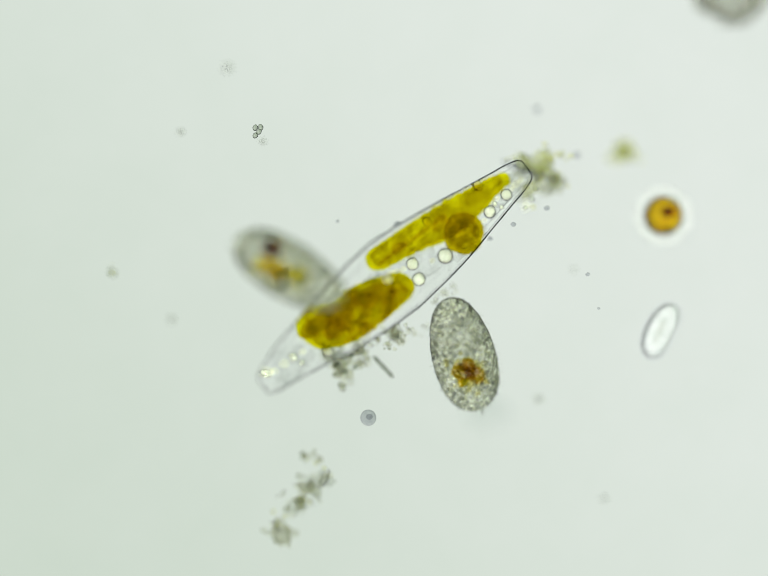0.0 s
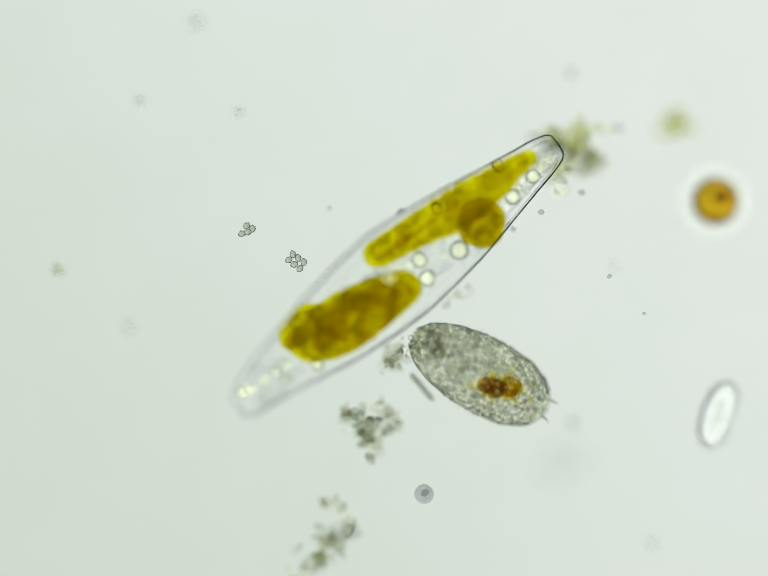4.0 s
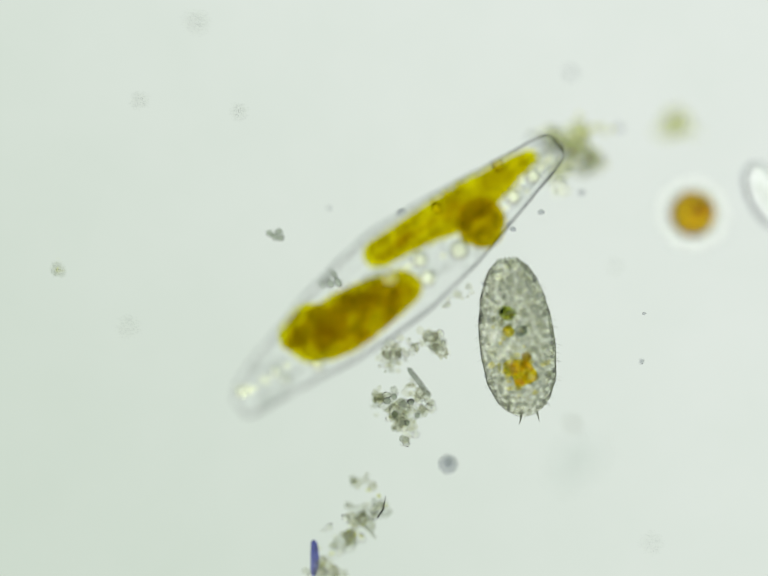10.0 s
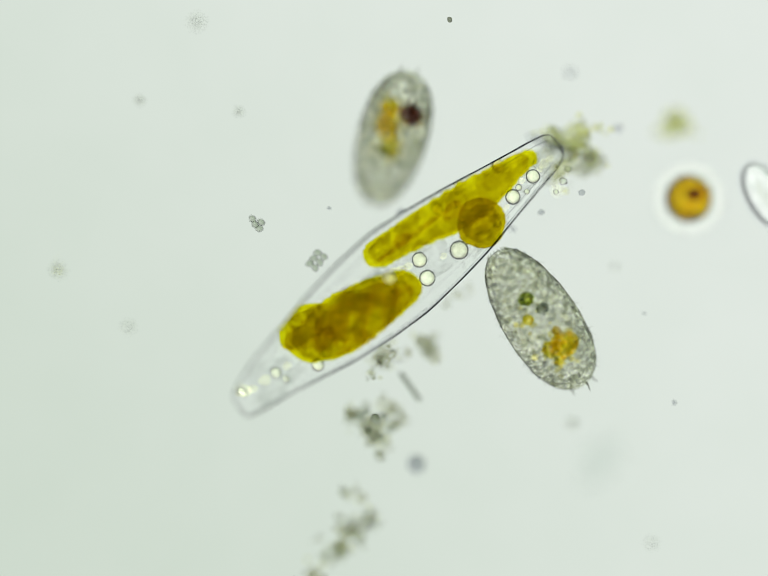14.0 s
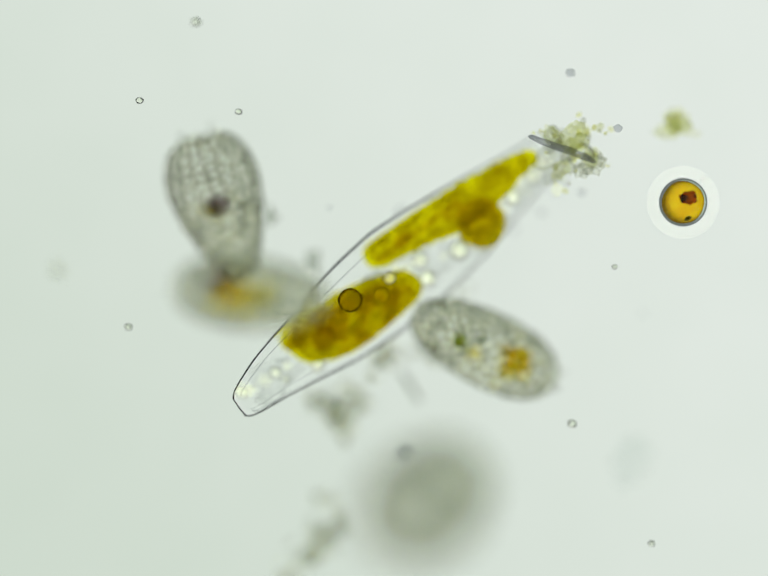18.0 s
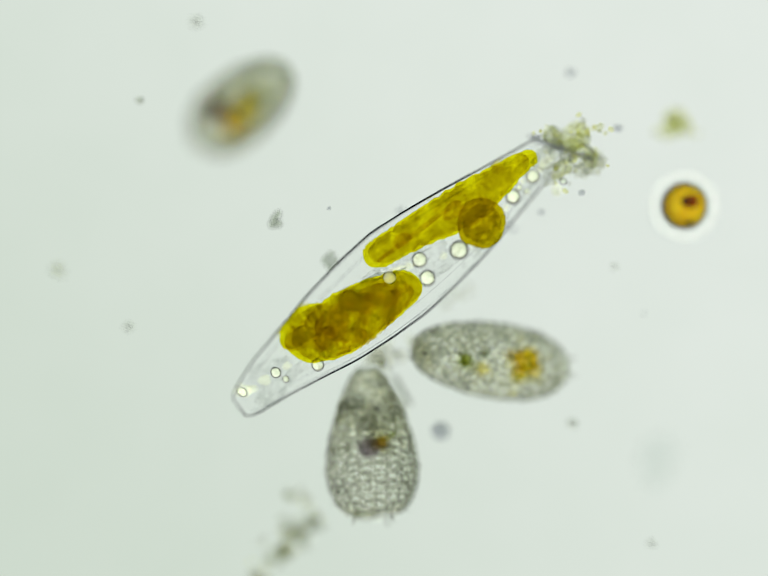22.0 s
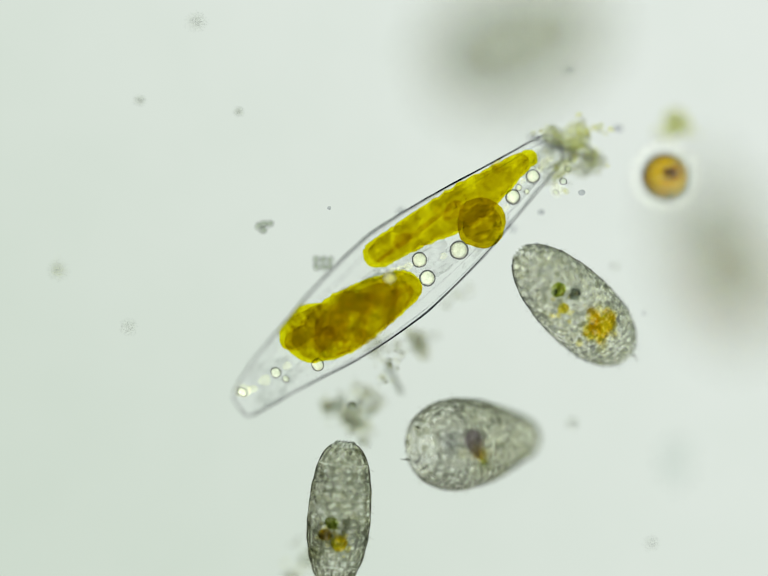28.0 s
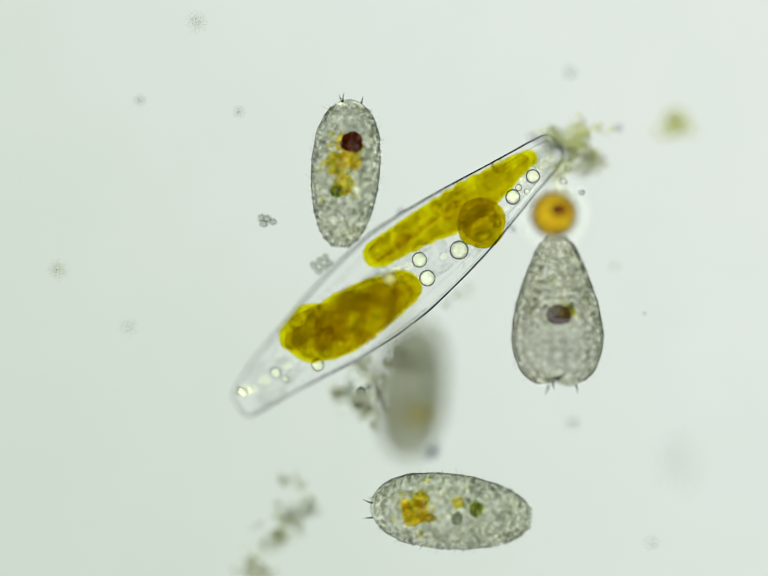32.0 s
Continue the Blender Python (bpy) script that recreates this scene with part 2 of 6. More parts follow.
# ---- the large diatom ----
def diatom():
    d = thing("diatom", "large clear spindle-shaped diatom with golden yellow-brown chloroplasts", "diatom")
    half = curve_of([(0, 0.034), (0.012, 0.052), (0.03, 0.060), (0.1, 0.084), (0.2, 0.112), (0.3, 0.143), (0.4, 0.160), (0.5, 0.169), (0.6, 0.155), (0.7, 0.135), (0.8, 0.107), (0.9, 0.079), (0.965, 0.063), (0.988, 0.053), (1, 0.034)])
    lean = curve_of([(0, 0), (0.1, 0.013), (0.3, 0.009), (0.5, 0.008), (0.7, 0.0), (1, 0.0)])
    length, roll = 1.425, radians(25)
    n = 64
    us = [0.5 - 0.5 * math.cos(math.pi * i / n) for i in range(n + 1)]
    xs = [(u - 0.5) * length for u in us]
    hy = [half(u) * 1.045 for u in us]
    hz = [min(0.09, h * 0.55) for h in hy]
    sh = [lean(u) for u in us]
    part("frustule", lathe(xs, hy, hz, 40, sh), M_FRUSTULE, d, "clear glassy silica wall")
    # fine girdle lines run inside the margins, on the upper face
    for side, reach in ((1, 0.86), (-1, 0.84), (-1, 0.55)):
        pts = [(x * 0.97, s + side * y * reach, z * math.sqrt(1 - reach * reach) * 0.96) for x, y, z, s in zip(xs[2:-2], hy[2:-2], hz[2:-2], sh[2:-2])]
        part("girdle_line", tube(bmesh.new(), pts, [0.0022 if abs(reach) > 0.6 else 0.0012] * len(pts), 6), M_LINING, d, "faint line of the girdle band")
    # two dark tubes run along the widest line of the tilted wall, seen from above
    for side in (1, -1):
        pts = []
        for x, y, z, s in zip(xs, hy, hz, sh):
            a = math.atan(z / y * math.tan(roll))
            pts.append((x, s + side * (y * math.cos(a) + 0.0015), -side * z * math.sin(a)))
        pts.insert(0, (xs[0] - 0.002, 0.0, 0.0))
        pts.append((xs[-1] + 0.002, 0.0, 0.0))
        part("keel", tube(bmesh.new(), pts, [(0.0024 if side > 0 else 0.0032) + 0.0008 * math.sin(i * 0.9) * math.sin(i * 0.31) for i in range(len(pts))], 6), M_MARGIN, d, "thin dark marginal line")
    return d


d = diatom()
DIATOM_POSE = pose(0.0523, 0.0448, 0.38, 25, 11, 39.6)
d.matrix_basis = DIATOM_POSE


def inside(name, bm, material, px, py, pz, rz=0.0, label="", under=None):
    """A part of the diatom, placed in the specimen's own plan."""
    ob = part(name, bm, material, under or d, label)
    ob.matrix_basis = DIATOM_POSE.inverted() @ pose(px, py, pz, 0, 0, rz)
    if under:
        ob.matrix_basis = under.matrix_basis.inverted() @ ob.matrix_basis
    return ob


def chloroplast(pts, widths, depth, seed, ragged=0.004):
    """A lobed plate that follows a line; widths to either side."""
    bm = bmesh.new()
    n, seg = 72, 28
    line = [Vector((*p, 0)) for p in pts]
    long = sum((q - p).length for p, q in zip(line, line[1:]))
    ts = np.cumsum([0.0] + [(q - p).length for p, q in zip(line, line[1:])]) / long
    tip_a = min(0.45, 0.55 * (widths[0][0] + widths[0][1]) / long)
    tip_b = min(0.45, 0.55 * (widths[-1][0] + widths[-1][1]) / long)
    rings = []
    for i in range(n + 1):
        u = 0.5 - 0.5 * math.cos(math.pi * i / n)
        p = Vector([float(np.interp(u, ts, [q[k] for q in line])) for k in range(3)])
        q = Vector([float(np.interp(min(u + 0.02, 1), ts, [q[k] for q in line])) for k in range(3)]) - Vector([float(np.interp(max(u - 0.02, 0), ts, [q[k] for q in line])) for k in range(3)])
        q.normalize()
        side = Vector((-q.y, q.x, 0))
        near = min(u / tip_a, (1 - u) / tip_b, 1.0)
        cap = math.sqrt(max(0.0, 1 - (1 - near) ** 2))
        wl = float(np.interp(u, ts, [w[0] for w in widths])) * cap + 1e-4
        wr = float(np.interp(u, ts, [w[1] for w in widths])) * cap + 1e-4
        ring = []
        for k in range(seg):
            a = 2 * math.pi * k / seg
            w = wl if math.cos(a) > 0 else wr
            rag = ragged * (noise.noise(Vector((u * 26, math.cos(a) * 2, seed))) + 0.7 * noise.noise(Vector((u * 75, math.cos(a) * 3, seed + 9)))) * cap
            ring.append(bm.verts.new(p + side * (math.cos(a) * w + rag * (1 if math.cos(a) > 0 else -1)) + Vector((0, 0, math.sin(a) * depth * cap))))
        rings.append(ring)
    for a, b in zip(rings, rings[1:]):
        for k in range(seg):
            bm.faces.new((a[k], a[(k + 1) % seg], b[(k + 1) % seg], b[k]))
    bm.faces.new(rings[0][::-1])
    bm.faces.new(rings[-1])
    bmesh.ops.recalc_face_normals(bm, faces=bm.faces)
    return bm

CX, CY, CZ = 0.0515, 0.0448, 0.38
plastid = inside("chloroplast", chloroplast([(-0.1079, 0.0332), (-0.0664, 0.073), (-0.0083, 0.1129), (0.0664, 0.161), (0.1494, 0.2075), (0.2407, 0.2639), (0.332, 0.3237), (0.3984, 0.3702), (0.4631, 0.4133)],
    [(0.05, 0.0333), (0.0467, 0.05), (0.0483, 0.0567), (0.0517, 0.0667), (0.0583, 0.08), (0.0617, 0.09), (0.05, 0.06), (0.0383, 0.04), (0.0233, 0.0283)], 0.05, 1, 0.007), M_CHLORO, CX, CY, CZ + 0, label="golden yellow lobed chloroplast")
inside("inner_body", chloroplast([(-0.088, 0.0465), (-0.0664, 0.073), (-0.0083, 0.1129), (0.0664, 0.161), (0.1494, 0.2075), (0.2407, 0.2639), (0.332, 0.3237), (0.3984, 0.3702), (0.4366, 0.3967)],
    [(0.0433, 0.03), (0.04, 0.0433), (0.0417, 0.05), (0.045, 0.06), (0.0517, 0.0733), (0.055, 0.0833), (0.0433, 0.0533), (0.0317, 0.0333), (0.035, 0.03)], 0.034, 3, 0.009), M_INNER, CX, CY, CZ + 0.002, label="mottled olive-gold inner body", under=plastid)
inside("core", chloroplast([(-0.0747, 0.0432), (-0.0083, 0.093), (0.0581, 0.1428), (0.1245, 0.1926), (0.1743, 0.2258)],
    [(0.005, 0.005), (0.0083, 0.0067), (0.01, 0.0083), (0.0083, 0.0067), (0.0033, 0.0033)], 0.012, 9, 0.003), M_PATCH, CX, CY, CZ + 0.004, label="dark fold line", under=plastid)
plastid = inside("chloroplast", chloroplast([(-0.3835, -0.244), (-0.3469, -0.2258), (-0.3104, -0.2108), (-0.2656, -0.1876), (-0.1909, -0.1511), (-0.083, -0.0979), (-0.0083, -0.0614), (0.0448, -0.0398), (0.0747, -0.0282)],
    [(0.03, 0.06), (0.042, 0.0767), (0.05, 0.09), (0.07, 0.1083), (0.0915, 0.11), (0.09, 0.0867), (0.076, 0.0667), (0.0653, 0.05), (0.0533, 0.0417)], 0.055, 5, 0.007), M_CHLORO, CX, CY, CZ + 0, label="golden yellow lobed chloroplast")
inside("inner_body", chloroplast([(-0.3635, -0.2341), (-0.3469, -0.2258), (-0.3104, -0.2108), (-0.2656, -0.1876), (-0.1909, -0.1511), (-0.083, -0.0979), (-0.0083, -0.0614), (0.0448, -0.0398), (0.0714, -0.0282)],
    [(0.026, 0.0567), (0.036, 0.07), (0.043, 0.0833), (0.063, 0.1017), (0.0847, 0.1033), (0.0833, 0.08), (0.0683, 0.06), (0.0567, 0.0433), (0.0467, 0.05)], 0.036, 6, 0.009), M_INNER, CX, CY, CZ + 0.002, label="mottled olive-gold inner body", under=plastid)
inside("core", chloroplast([(-0.2872, -0.2307), (-0.2457, -0.2075), (-0.1909, -0.1776), (-0.1245, -0.1394), (-0.0581, -0.0979), (0, -0.0647), (0.0448, -0.0448)],
    [(0.0367, 0.0367), (0.0667, 0.0733), (0.08, 0.0867), (0.0833, 0.0867), (0.0733, 0.0667), (0.0567, 0.05), (0.0233, 0.0233)], 0.024, 7, 0.008), M_CORE, CX, CY, CZ + 0.004, label="darker olive-brown core", under=plastid)
side_lobe = inside("chloroplast", blob((0.102, 0.053, 0.04), 0.07, 3.0, 14), M_CHLORO, -0.262, -0.131, 0.375, rz=44, label="small golden yellow side lobe")
inside("inner_body", blob((0.09, 0.042, 0.028), 0.1, 3.0, 16), M_INNER, -0.262, -0.131, 0.375, rz=44, label="mottled olive-gold inner body", under=side_lobe)
for px, py, size, turn in ((-0.055, -0.052, 0.034, 20), (-0.16, -0.118, 0.042, 75), (0.02, -0.035, 0.026, 40), (-0.105, -0.16, 0.03, 10), (-0.205, -0.17, 0.034, 50), (0.235, 0.262, 0.03, 35), (0.06, 0.16, 0.024, 30)):
    inside("brown_patch", blob((size * 1.4, size * 0.9, size * 0.6), 0.14, 3.0, px * 40), M_PATCH, px, py, 0.385, rz=turn, label="soft brown patch in the chloroplast")
lobe = inside("lobe", blob((0.085, 0.0867, 0.05), 0.06, 3.0, 2), M_BROWN, 0.3291, 0.2211, 0.355, label="round olive-brown lobe")
inside("core", blob((0.066, 0.066, 0.035), 0.08, 3.0, 12), M_INNER, 0.3331, 0.2171, 0.357, label="mottled brown core", under=lobe)
for r, px, py, pz in (
    (0.0333, 0.253, 0.1298, 0.33), (0.0283, 0.1448, 0.0349, 0.33), (0.0267, 0.4379, 0.3097, 0.32), (0.025, 0.5064, 0.3798, 0.31),
    (0.0267, 0.1182, 0.0965, 0.33), (0.0117, 0.4579, 0.3413, 0.32), (0.01, 0.4864, 0.3282, 0.31), (0.0217, -0.2277, -0.257, 0.36),
    (0.0183, -0.367, -0.2855, 0.39), (0.012, -0.334, -0.306, 0.39), (0.0417, -0.1137, -0.0412, 0.53), (0.0283, -0.0082, -0.0247, 0.52), (0.0233, 0.0182, 0.0347, 0.45),
    (0.0183, 0.1822, 0.2658, 0.24), (0.02, 0.3916, 0.4133, 0.22), (0.015, -0.475, -0.354, 0.4),
):
    drop = inside("oil_droplet", blob((r, r, r), 0.03, 2.0, px * 7), M_OIL if 0.25 < pz < 0.51 else M_OIL_GOLD, px, py, pz, label="clear round oil droplet")
    # the droplet's bright centre is added as a pale blob inside it
    if 0.25 < pz < 0.51:
        inside("heart", blob((r * 0.74, r * 0.74, r * 0.7), 0.05, 3.0, py * 9), M_LENS_SPOT, px, py, pz, label="bright lens spot put inside the droplet", under=drop)
for px, py, r in ((-0.469, -0.351, 0.017), (-0.445, -0.343, 0.012), (-0.405, -0.312, 0.014), (-0.33, -0.262, 0.011), (0.03, 0.048, 0.018), (0.055, 0.06, 0.014), (-0.005, 0.034, 0.013), (0.08, 0.075, 0.012),
                  (0.545, 0.425, 0.014), (0.565, 0.44, 0.011), (0.53, 0.405, 0.01), (0.47, 0.365, 0.009), (0.415, 0.275, 0.009), (0.2, 0.11, 0.009), (0.075, 0.035, 0.009)):
    inside("granule", blob((r * 1.25, r, r * 0.9), 0.25, 4.0, px * 11), M_GRANULE, px, py, 0.33 - 0.08 * px, rz=40, label="small granule, its pale shine painted in")
inside("cytoplasm", blob((0.1033, 0.0433, 0.0233), 0.35, 3.0, 3), M_WISP, 0.1013, 0.0797, 0.37, label="pale wisp of cytoplasm", rz=36)
inside("cytoplasm", blob((0.0967, 0.03, 0.02), 0.35, 3.0, 8), M_WISP, 0.2344, 0.113, 0.35, label="pale wisp of cytoplasm", rz=42)
inside("cytoplasm", blob((0.0867, 0.03, 0.02), 0.35, 3.0, 5), M_WISP, -0.0398, 0.0265, 0.4, label="pale wisp of cytoplasm", rz=34)
inside("cytoplasm", blob((0.1033, 0.0567, 0.03), 0.35, 3.0, 11), M_WISP, -0.3703, -0.2976, 0.46, label="pale wisp of cytoplasm", rz=40)
inside("cytoplasm", blob((0.0767, 0.0433, 0.0233), 0.35, 3.0, 17), M_WISP, 0.5183, 0.405, 0.3, label="pale wisp of cytoplasm", rz=44)
inside("cytoplasm", blob((0.2, 0.0233, 0.0167), 0.35, 3.0, 23), M_WISP, -0.1393, -0.1692, 0.4, label="pale wisp of cytoplasm", rz=36)
inside("cytoplasm", blob((0.15, 0.0167, 0.015), 0.35, 3.0, 29), M_WISP, 0.3761, 0.1964, 0.33, label="pale wisp of cytoplasm", rz=50)
inside("plasma_thread", tube(bmesh.new(), [(-0.0813, 0.0166, 0.4), (-0.0232, 0.0464, 0.4), (0.0464, 0.0531, 0.4)], [0.004, 0.007, 0.003], 6), M_PLASMA, 0, 0, 0, label="pale cytoplasm strand")
inside("plasma_thread", tube(bmesh.new(), [(-0.0398, 0.0265, 0.4), (0.0265, 0.0464, 0.4), (0.0763, 0.0713, 0.4)], [0.004, 0.007, 0.003], 6), M_PLASMA, 0, 0, 0, label="pale cytoplasm strand")


# ---- the armoured ciliates ----
BARREL = curve_of([(0, 0.02), (0.012, 0.25), (0.045, 0.47), (0.11, 0.7), (0.23, 0.91), (0.42, 1.0), (0.6, 0.97), (0.78, 0.82), (0.88, 0.66), (0.945, 0.5), (0.985, 0.34), (1, 0.16)])
PEAR = curve_of([(0, 0.02), (0.015, 0.4), (0.05, 0.62), (0.12, 0.83), (0.25, 0.98), (0.36, 1.0), (0.55, 0.9), (0.72, 0.71), (0.87, 0.5), (0.95, 0.37), (0.985, 0.27), (1, 0.12)])
SLIM = curve_of([(0, 0.02), (0.012, 0.24), (0.04, 0.43), (0.1, 0.64), (0.2, 0.84), (0.34, 0.97), (0.48, 1.0), (0.68, 0.95), (0.84, 0.82), (0.92, 0.66), (0.975, 0.46), (1, 0.2)])


def plate_mesh(form, length, radius, u0, u1, rows, rng, rungs):
    """One armour plate: a small ladder frame with open windows, bowed to the body."""
    bm = bmesh.new()
    half = math.pi / rows * 0.97
    w = [-1, -0.55, 0.55, 1]
    h = [0, 0.08, 0.25, 0.4, 0.59, 0.74, 0.92, 1] if rungs == 3 else [0, 0.12, 0.4, 0.6, 0.88, 1]
    n = len(h)
    slip = {(i, j): (rng.uniform(-0.06, 0.06), rng.uniform(-0.24, 0.24) * (1.0 if j in (1, 2) else 0.4)) for i in range(n) for j in range(4)}
    top, low = {}, {}
    for i in range(n):
        for j in range(4):
            su, sa = slip[i, j]
            u = u0 + (u1 - u0) * (h[i] + su)
            r = form(u) * radius
            a = half * (w[j] + sa)
            edge = max(abs(2 * h[i] - 1), abs(w[j]))
            for store, dr in ((top, 0.0085 - 0.0055 * edge), (low, 0.0006)):
                store[i, j] = bm.verts.new(((u - 0.5) * length, math.sin(a) * (r + dr), math.cos(a) * (r + dr)))
    cells = [(i, j) for i in range(n - 1) for j in range(3) if not (j == 1 and i % 2)]
    for i, j in cells:
        bm.faces.new([top[k] for k in ((i, j), (i, j + 1), (i + 1, j + 1), (i + 1, j))])
        for di, dj, a, c in ((-1, 0, (i, j), (i, j + 1)), (1, 0, (i + 1, j + 1), (i + 1, j)), (0, -1, (i + 1, j), (i, j)), (0, 1, (i, j + 1), (i + 1, j + 1))):
            if (i + di, j + dj) not in cells:
                bm.faces.new((top[a], low[a], low[c], top[c]))
    bmesh.ops.recalc_face_normals(bm, faces=bm.faces)
    return bm


def grain_mesh(name, spots, material, parent, label):
    """Many small round grains, (x, y, z, r), in one mesh."""
    ball = bmesh.new()
    bmesh.ops.create_icosphere(ball, subdivisions=1, radius=1)
    base = np.array([v.co[:] for v in ball.verts])
    tris = np.array([[v.index for v in f.verts] for f in ball.faces])
    ball.free()
    s = np.array(spots)
    squash = np.random.RandomState(len(s)).uniform(0.6, 1.45, (len(s), 1, 3))
    verts = (base[None] * squash * s[:, 3][:, None, None] + s[:, None, :3]).reshape(-1, 3)
    faces = (tris[None] + (np.arange(len(s)) * len(base))[:, None, None]).reshape(-1, 3)
    me = bpy.data.meshes.new(name)
    me.from_pydata(verts.tolist(), [], faces.tolist())
    me.materials.append(material)
    for p in me.polygons:
        p.use_smooth = True
    ob = new(name, me)
    ob.parent = parent
    return tagged(ob, label, kind="stuff")


def ciliate(label, form, length, radius, foods, seed, rows=17, tiers=7, grains=460, spines=3, clear=(-0.34, 0.0, 0.0, 0.04), armour=M_PLATE, skin=M_CELL, rungs=3, cleft=0.0):
    rng = random.Random(seed)

    def furrow(x, y, z):
        """How far the cleft between the two tail lobes pushes the wall forwards."""
        return cleft * length * math.exp(-(y / (0.2 * radius)) ** 2) * min(max(-2.6 * x / length - 0.3, 0.0), 1.0)

    c = thing("ciliate", label, "ciliate", "armoured ciliates in the drop")
    us = [0.5 - 0.5 * math.cos(math.pi * i / 36) for i in range(37)]
    xs = [(u - 0.5) * length for u in us]
    rs = [form(u) * radius for u in us]
    body = lathe(xs, rs, rs, 28)
    film = lathe([x * 1.005 for x in xs], [r + 0.004 for r in rs], [r + 0.004 for r in rs], 36)
    for v in list(body.verts) + list(film.verts):
        v.co.x += furrow(v.co.x, v.co.y, v.co.z)
    part("body", body, skin, c, "grey translucent barrel-shaped cell")
    part("pellicle", film, M_PELLICLE, c, "thin clear skin over the armour")
    edges = [0.04 + 0.935 * k / tiers for k in range(tiers + 1)]
    for k in range(tiers):
        off = rng.random()
        made = []
        for r in range(rows):
            turn = Matrix.Rotation(2 * math.pi * (r + off + rng.uniform(-0.09, 0.09)) / rows, 4, "X") @ Matrix.Translation((rng.uniform(-0.0035, 0.0035), 0, 0))
            if r < 4:
                made.append(part("plate", plate_mesh(form, length, radius, edges[k] + 0.003, edges[k + 1] - 0.003, rows, rng, rungs), armour, c, smooth=False))
                made[-1].matrix_basis = turn
            else:
                twin(rng.choice(made), turn)
    # granular cytoplasm, densest under the wall, none in the clear vacuole
    spots = []
    hole = Vector((clear[0] * length, clear[1] * radius, clear[2] * radius))
    while len(spots) < grains:
        u, a = rng.uniform(0.03, 0.97), rng.uniform(0, 6.283)
        q = rng.uniform(0.7, 0.95) if rng.random() < 0.55 else math.sqrt(rng.random()) * 0.75
        r = form(u) * radius * q
        p = Vector(((u - 0.5) * length, r * math.cos(a), r * math.sin(a)))
        away = p - hole
        if Vector((away.x, away.y * 0.55, away.z * 0.55)).length > clear[3] + 0.008 or rng.random() < 0.1:
            spots.append((*p, rng.choice((0.004, 0.006, 0.008, 0.0105))))
    cut = len(spots) * 5 // 8
    grain_mesh("granules", spots[:cut], M_GRAIN, c, "fine cytoplasm grains, refracted brightness painted in")
    grain_mesh("granules", spots[cut:], M_GRAIN_DARK, c, "fine dark cytoplasm grains")
    # knobs where the plates meet, in rings round the body
    if rungs == 3:
        knobs = []
        for k in range(tiers * 3):
            u = 0.05 + 0.92 * (k + 0.5) / (tiers * 3)
            q = form(u) * radius + 0.001
            for r in range(rows):
                a = 2 * math.pi * (r + 0.5 * (k % 2) + rng.uniform(-0.12, 0.12)) / rows
                knobs.append(((u - 0.5) * length + rng.uniform(-0.002, 0.002), q * math.cos(a), q * math.sin(a), rng.choice((0.0045, 0.006, 0.0075, 0.0085))))
        grain_mesh("studding", knobs, M_KNOB, c, "fine grey studding between the plates")
    # yellow-stained grains gather round the food
    crowd = []
    for fx, fy, fz, size, material, name in [f for f in foods if f[4] in (M_ORANGE, M_RUST, M_OLIVE)]:
        for _ in range(int(size * 380)):
            off = Vector((rng.gauss(0, 1), rng.gauss(0, 1), rng.gauss(0, 1))) * size * 0.92
            p = Vector((fx * length, fy * radius, fz * radius)) + off
            if math.hypot(p.y, p.z) < 0.85 * radius * form(min(max(p.x / length + 0.5, 0.0), 1.0)):
                crowd.append((*p, rng.choice((0.006, 0.008, 0.011))))
    if crowd:
        grain_mesh("stained_granules", crowd, M_TINGE, c, "yellow-stained grains round the food")
    ob = part("vacuole", blob((clear[3], clear[3] * 0.95, clear[3] * 0.9), 0.06, 3, seed), M_CLEAR, c, "clear round water vacuole")
    ob.location = hole
    # crown of teeth at the mouth, spines at the tail
    bm = bmesh.new()
    r0 = form(0.985) * radius
    tube(bm, [(0.48 * length, 0, r0 * 0.97), (0.5 * length, 0, r0 * 0.88), (0.513 * length, 0, r0 * 0.76)], [0.0055, 0.004, 0.001], 5)
    first = part("tooth", bm, M_HAIR, c)
    for r in range(1, 15):
        twin(first, Matrix.Rotation(2 * math.pi * r / 15, 4, "X"))
    bm = bmesh.new()
    r0 = form(0.03) * radius
    tube(bm, [(-0.475 * length, 0, r0 * 0.92), (-0.505 * length, 0.002, r0 * 1.0), (-0.537 * length, 0.009, r0 * 1.08)], [0.005, 0.0028, 0.0007], 5)
    first = part("spine", bm, M_SPINE, c, "short pointed tail spine")
    for r in range(1, spines):
        twin(first, Matrix.Rotation(2 * math.pi * (r + 0.25 * math.sin(r * 5)) / spines, 4, "X"))
    # fringe of cilia
    bm = bmesh.new()
    for _ in range(260):
        u, a = rng.uniform(0.06, 0.97), rng.uniform(0, 6.283)
        r = form(u) * radius
        l = rng.uniform(0.012, 0.026)
        x = (u - 0.5) * length
        ca, sa = math.cos(a), math.sin(a)
        tube(bm, [(x, r * ca, r * sa), (x - l * 0.5, (r + l) * ca, (r + l) * sa)], [0.0009, 0.0004], 3)
    tagged(part("cilia", bm, M_HAIR, c, "fringe of fine short hairs"), kind="stuff")
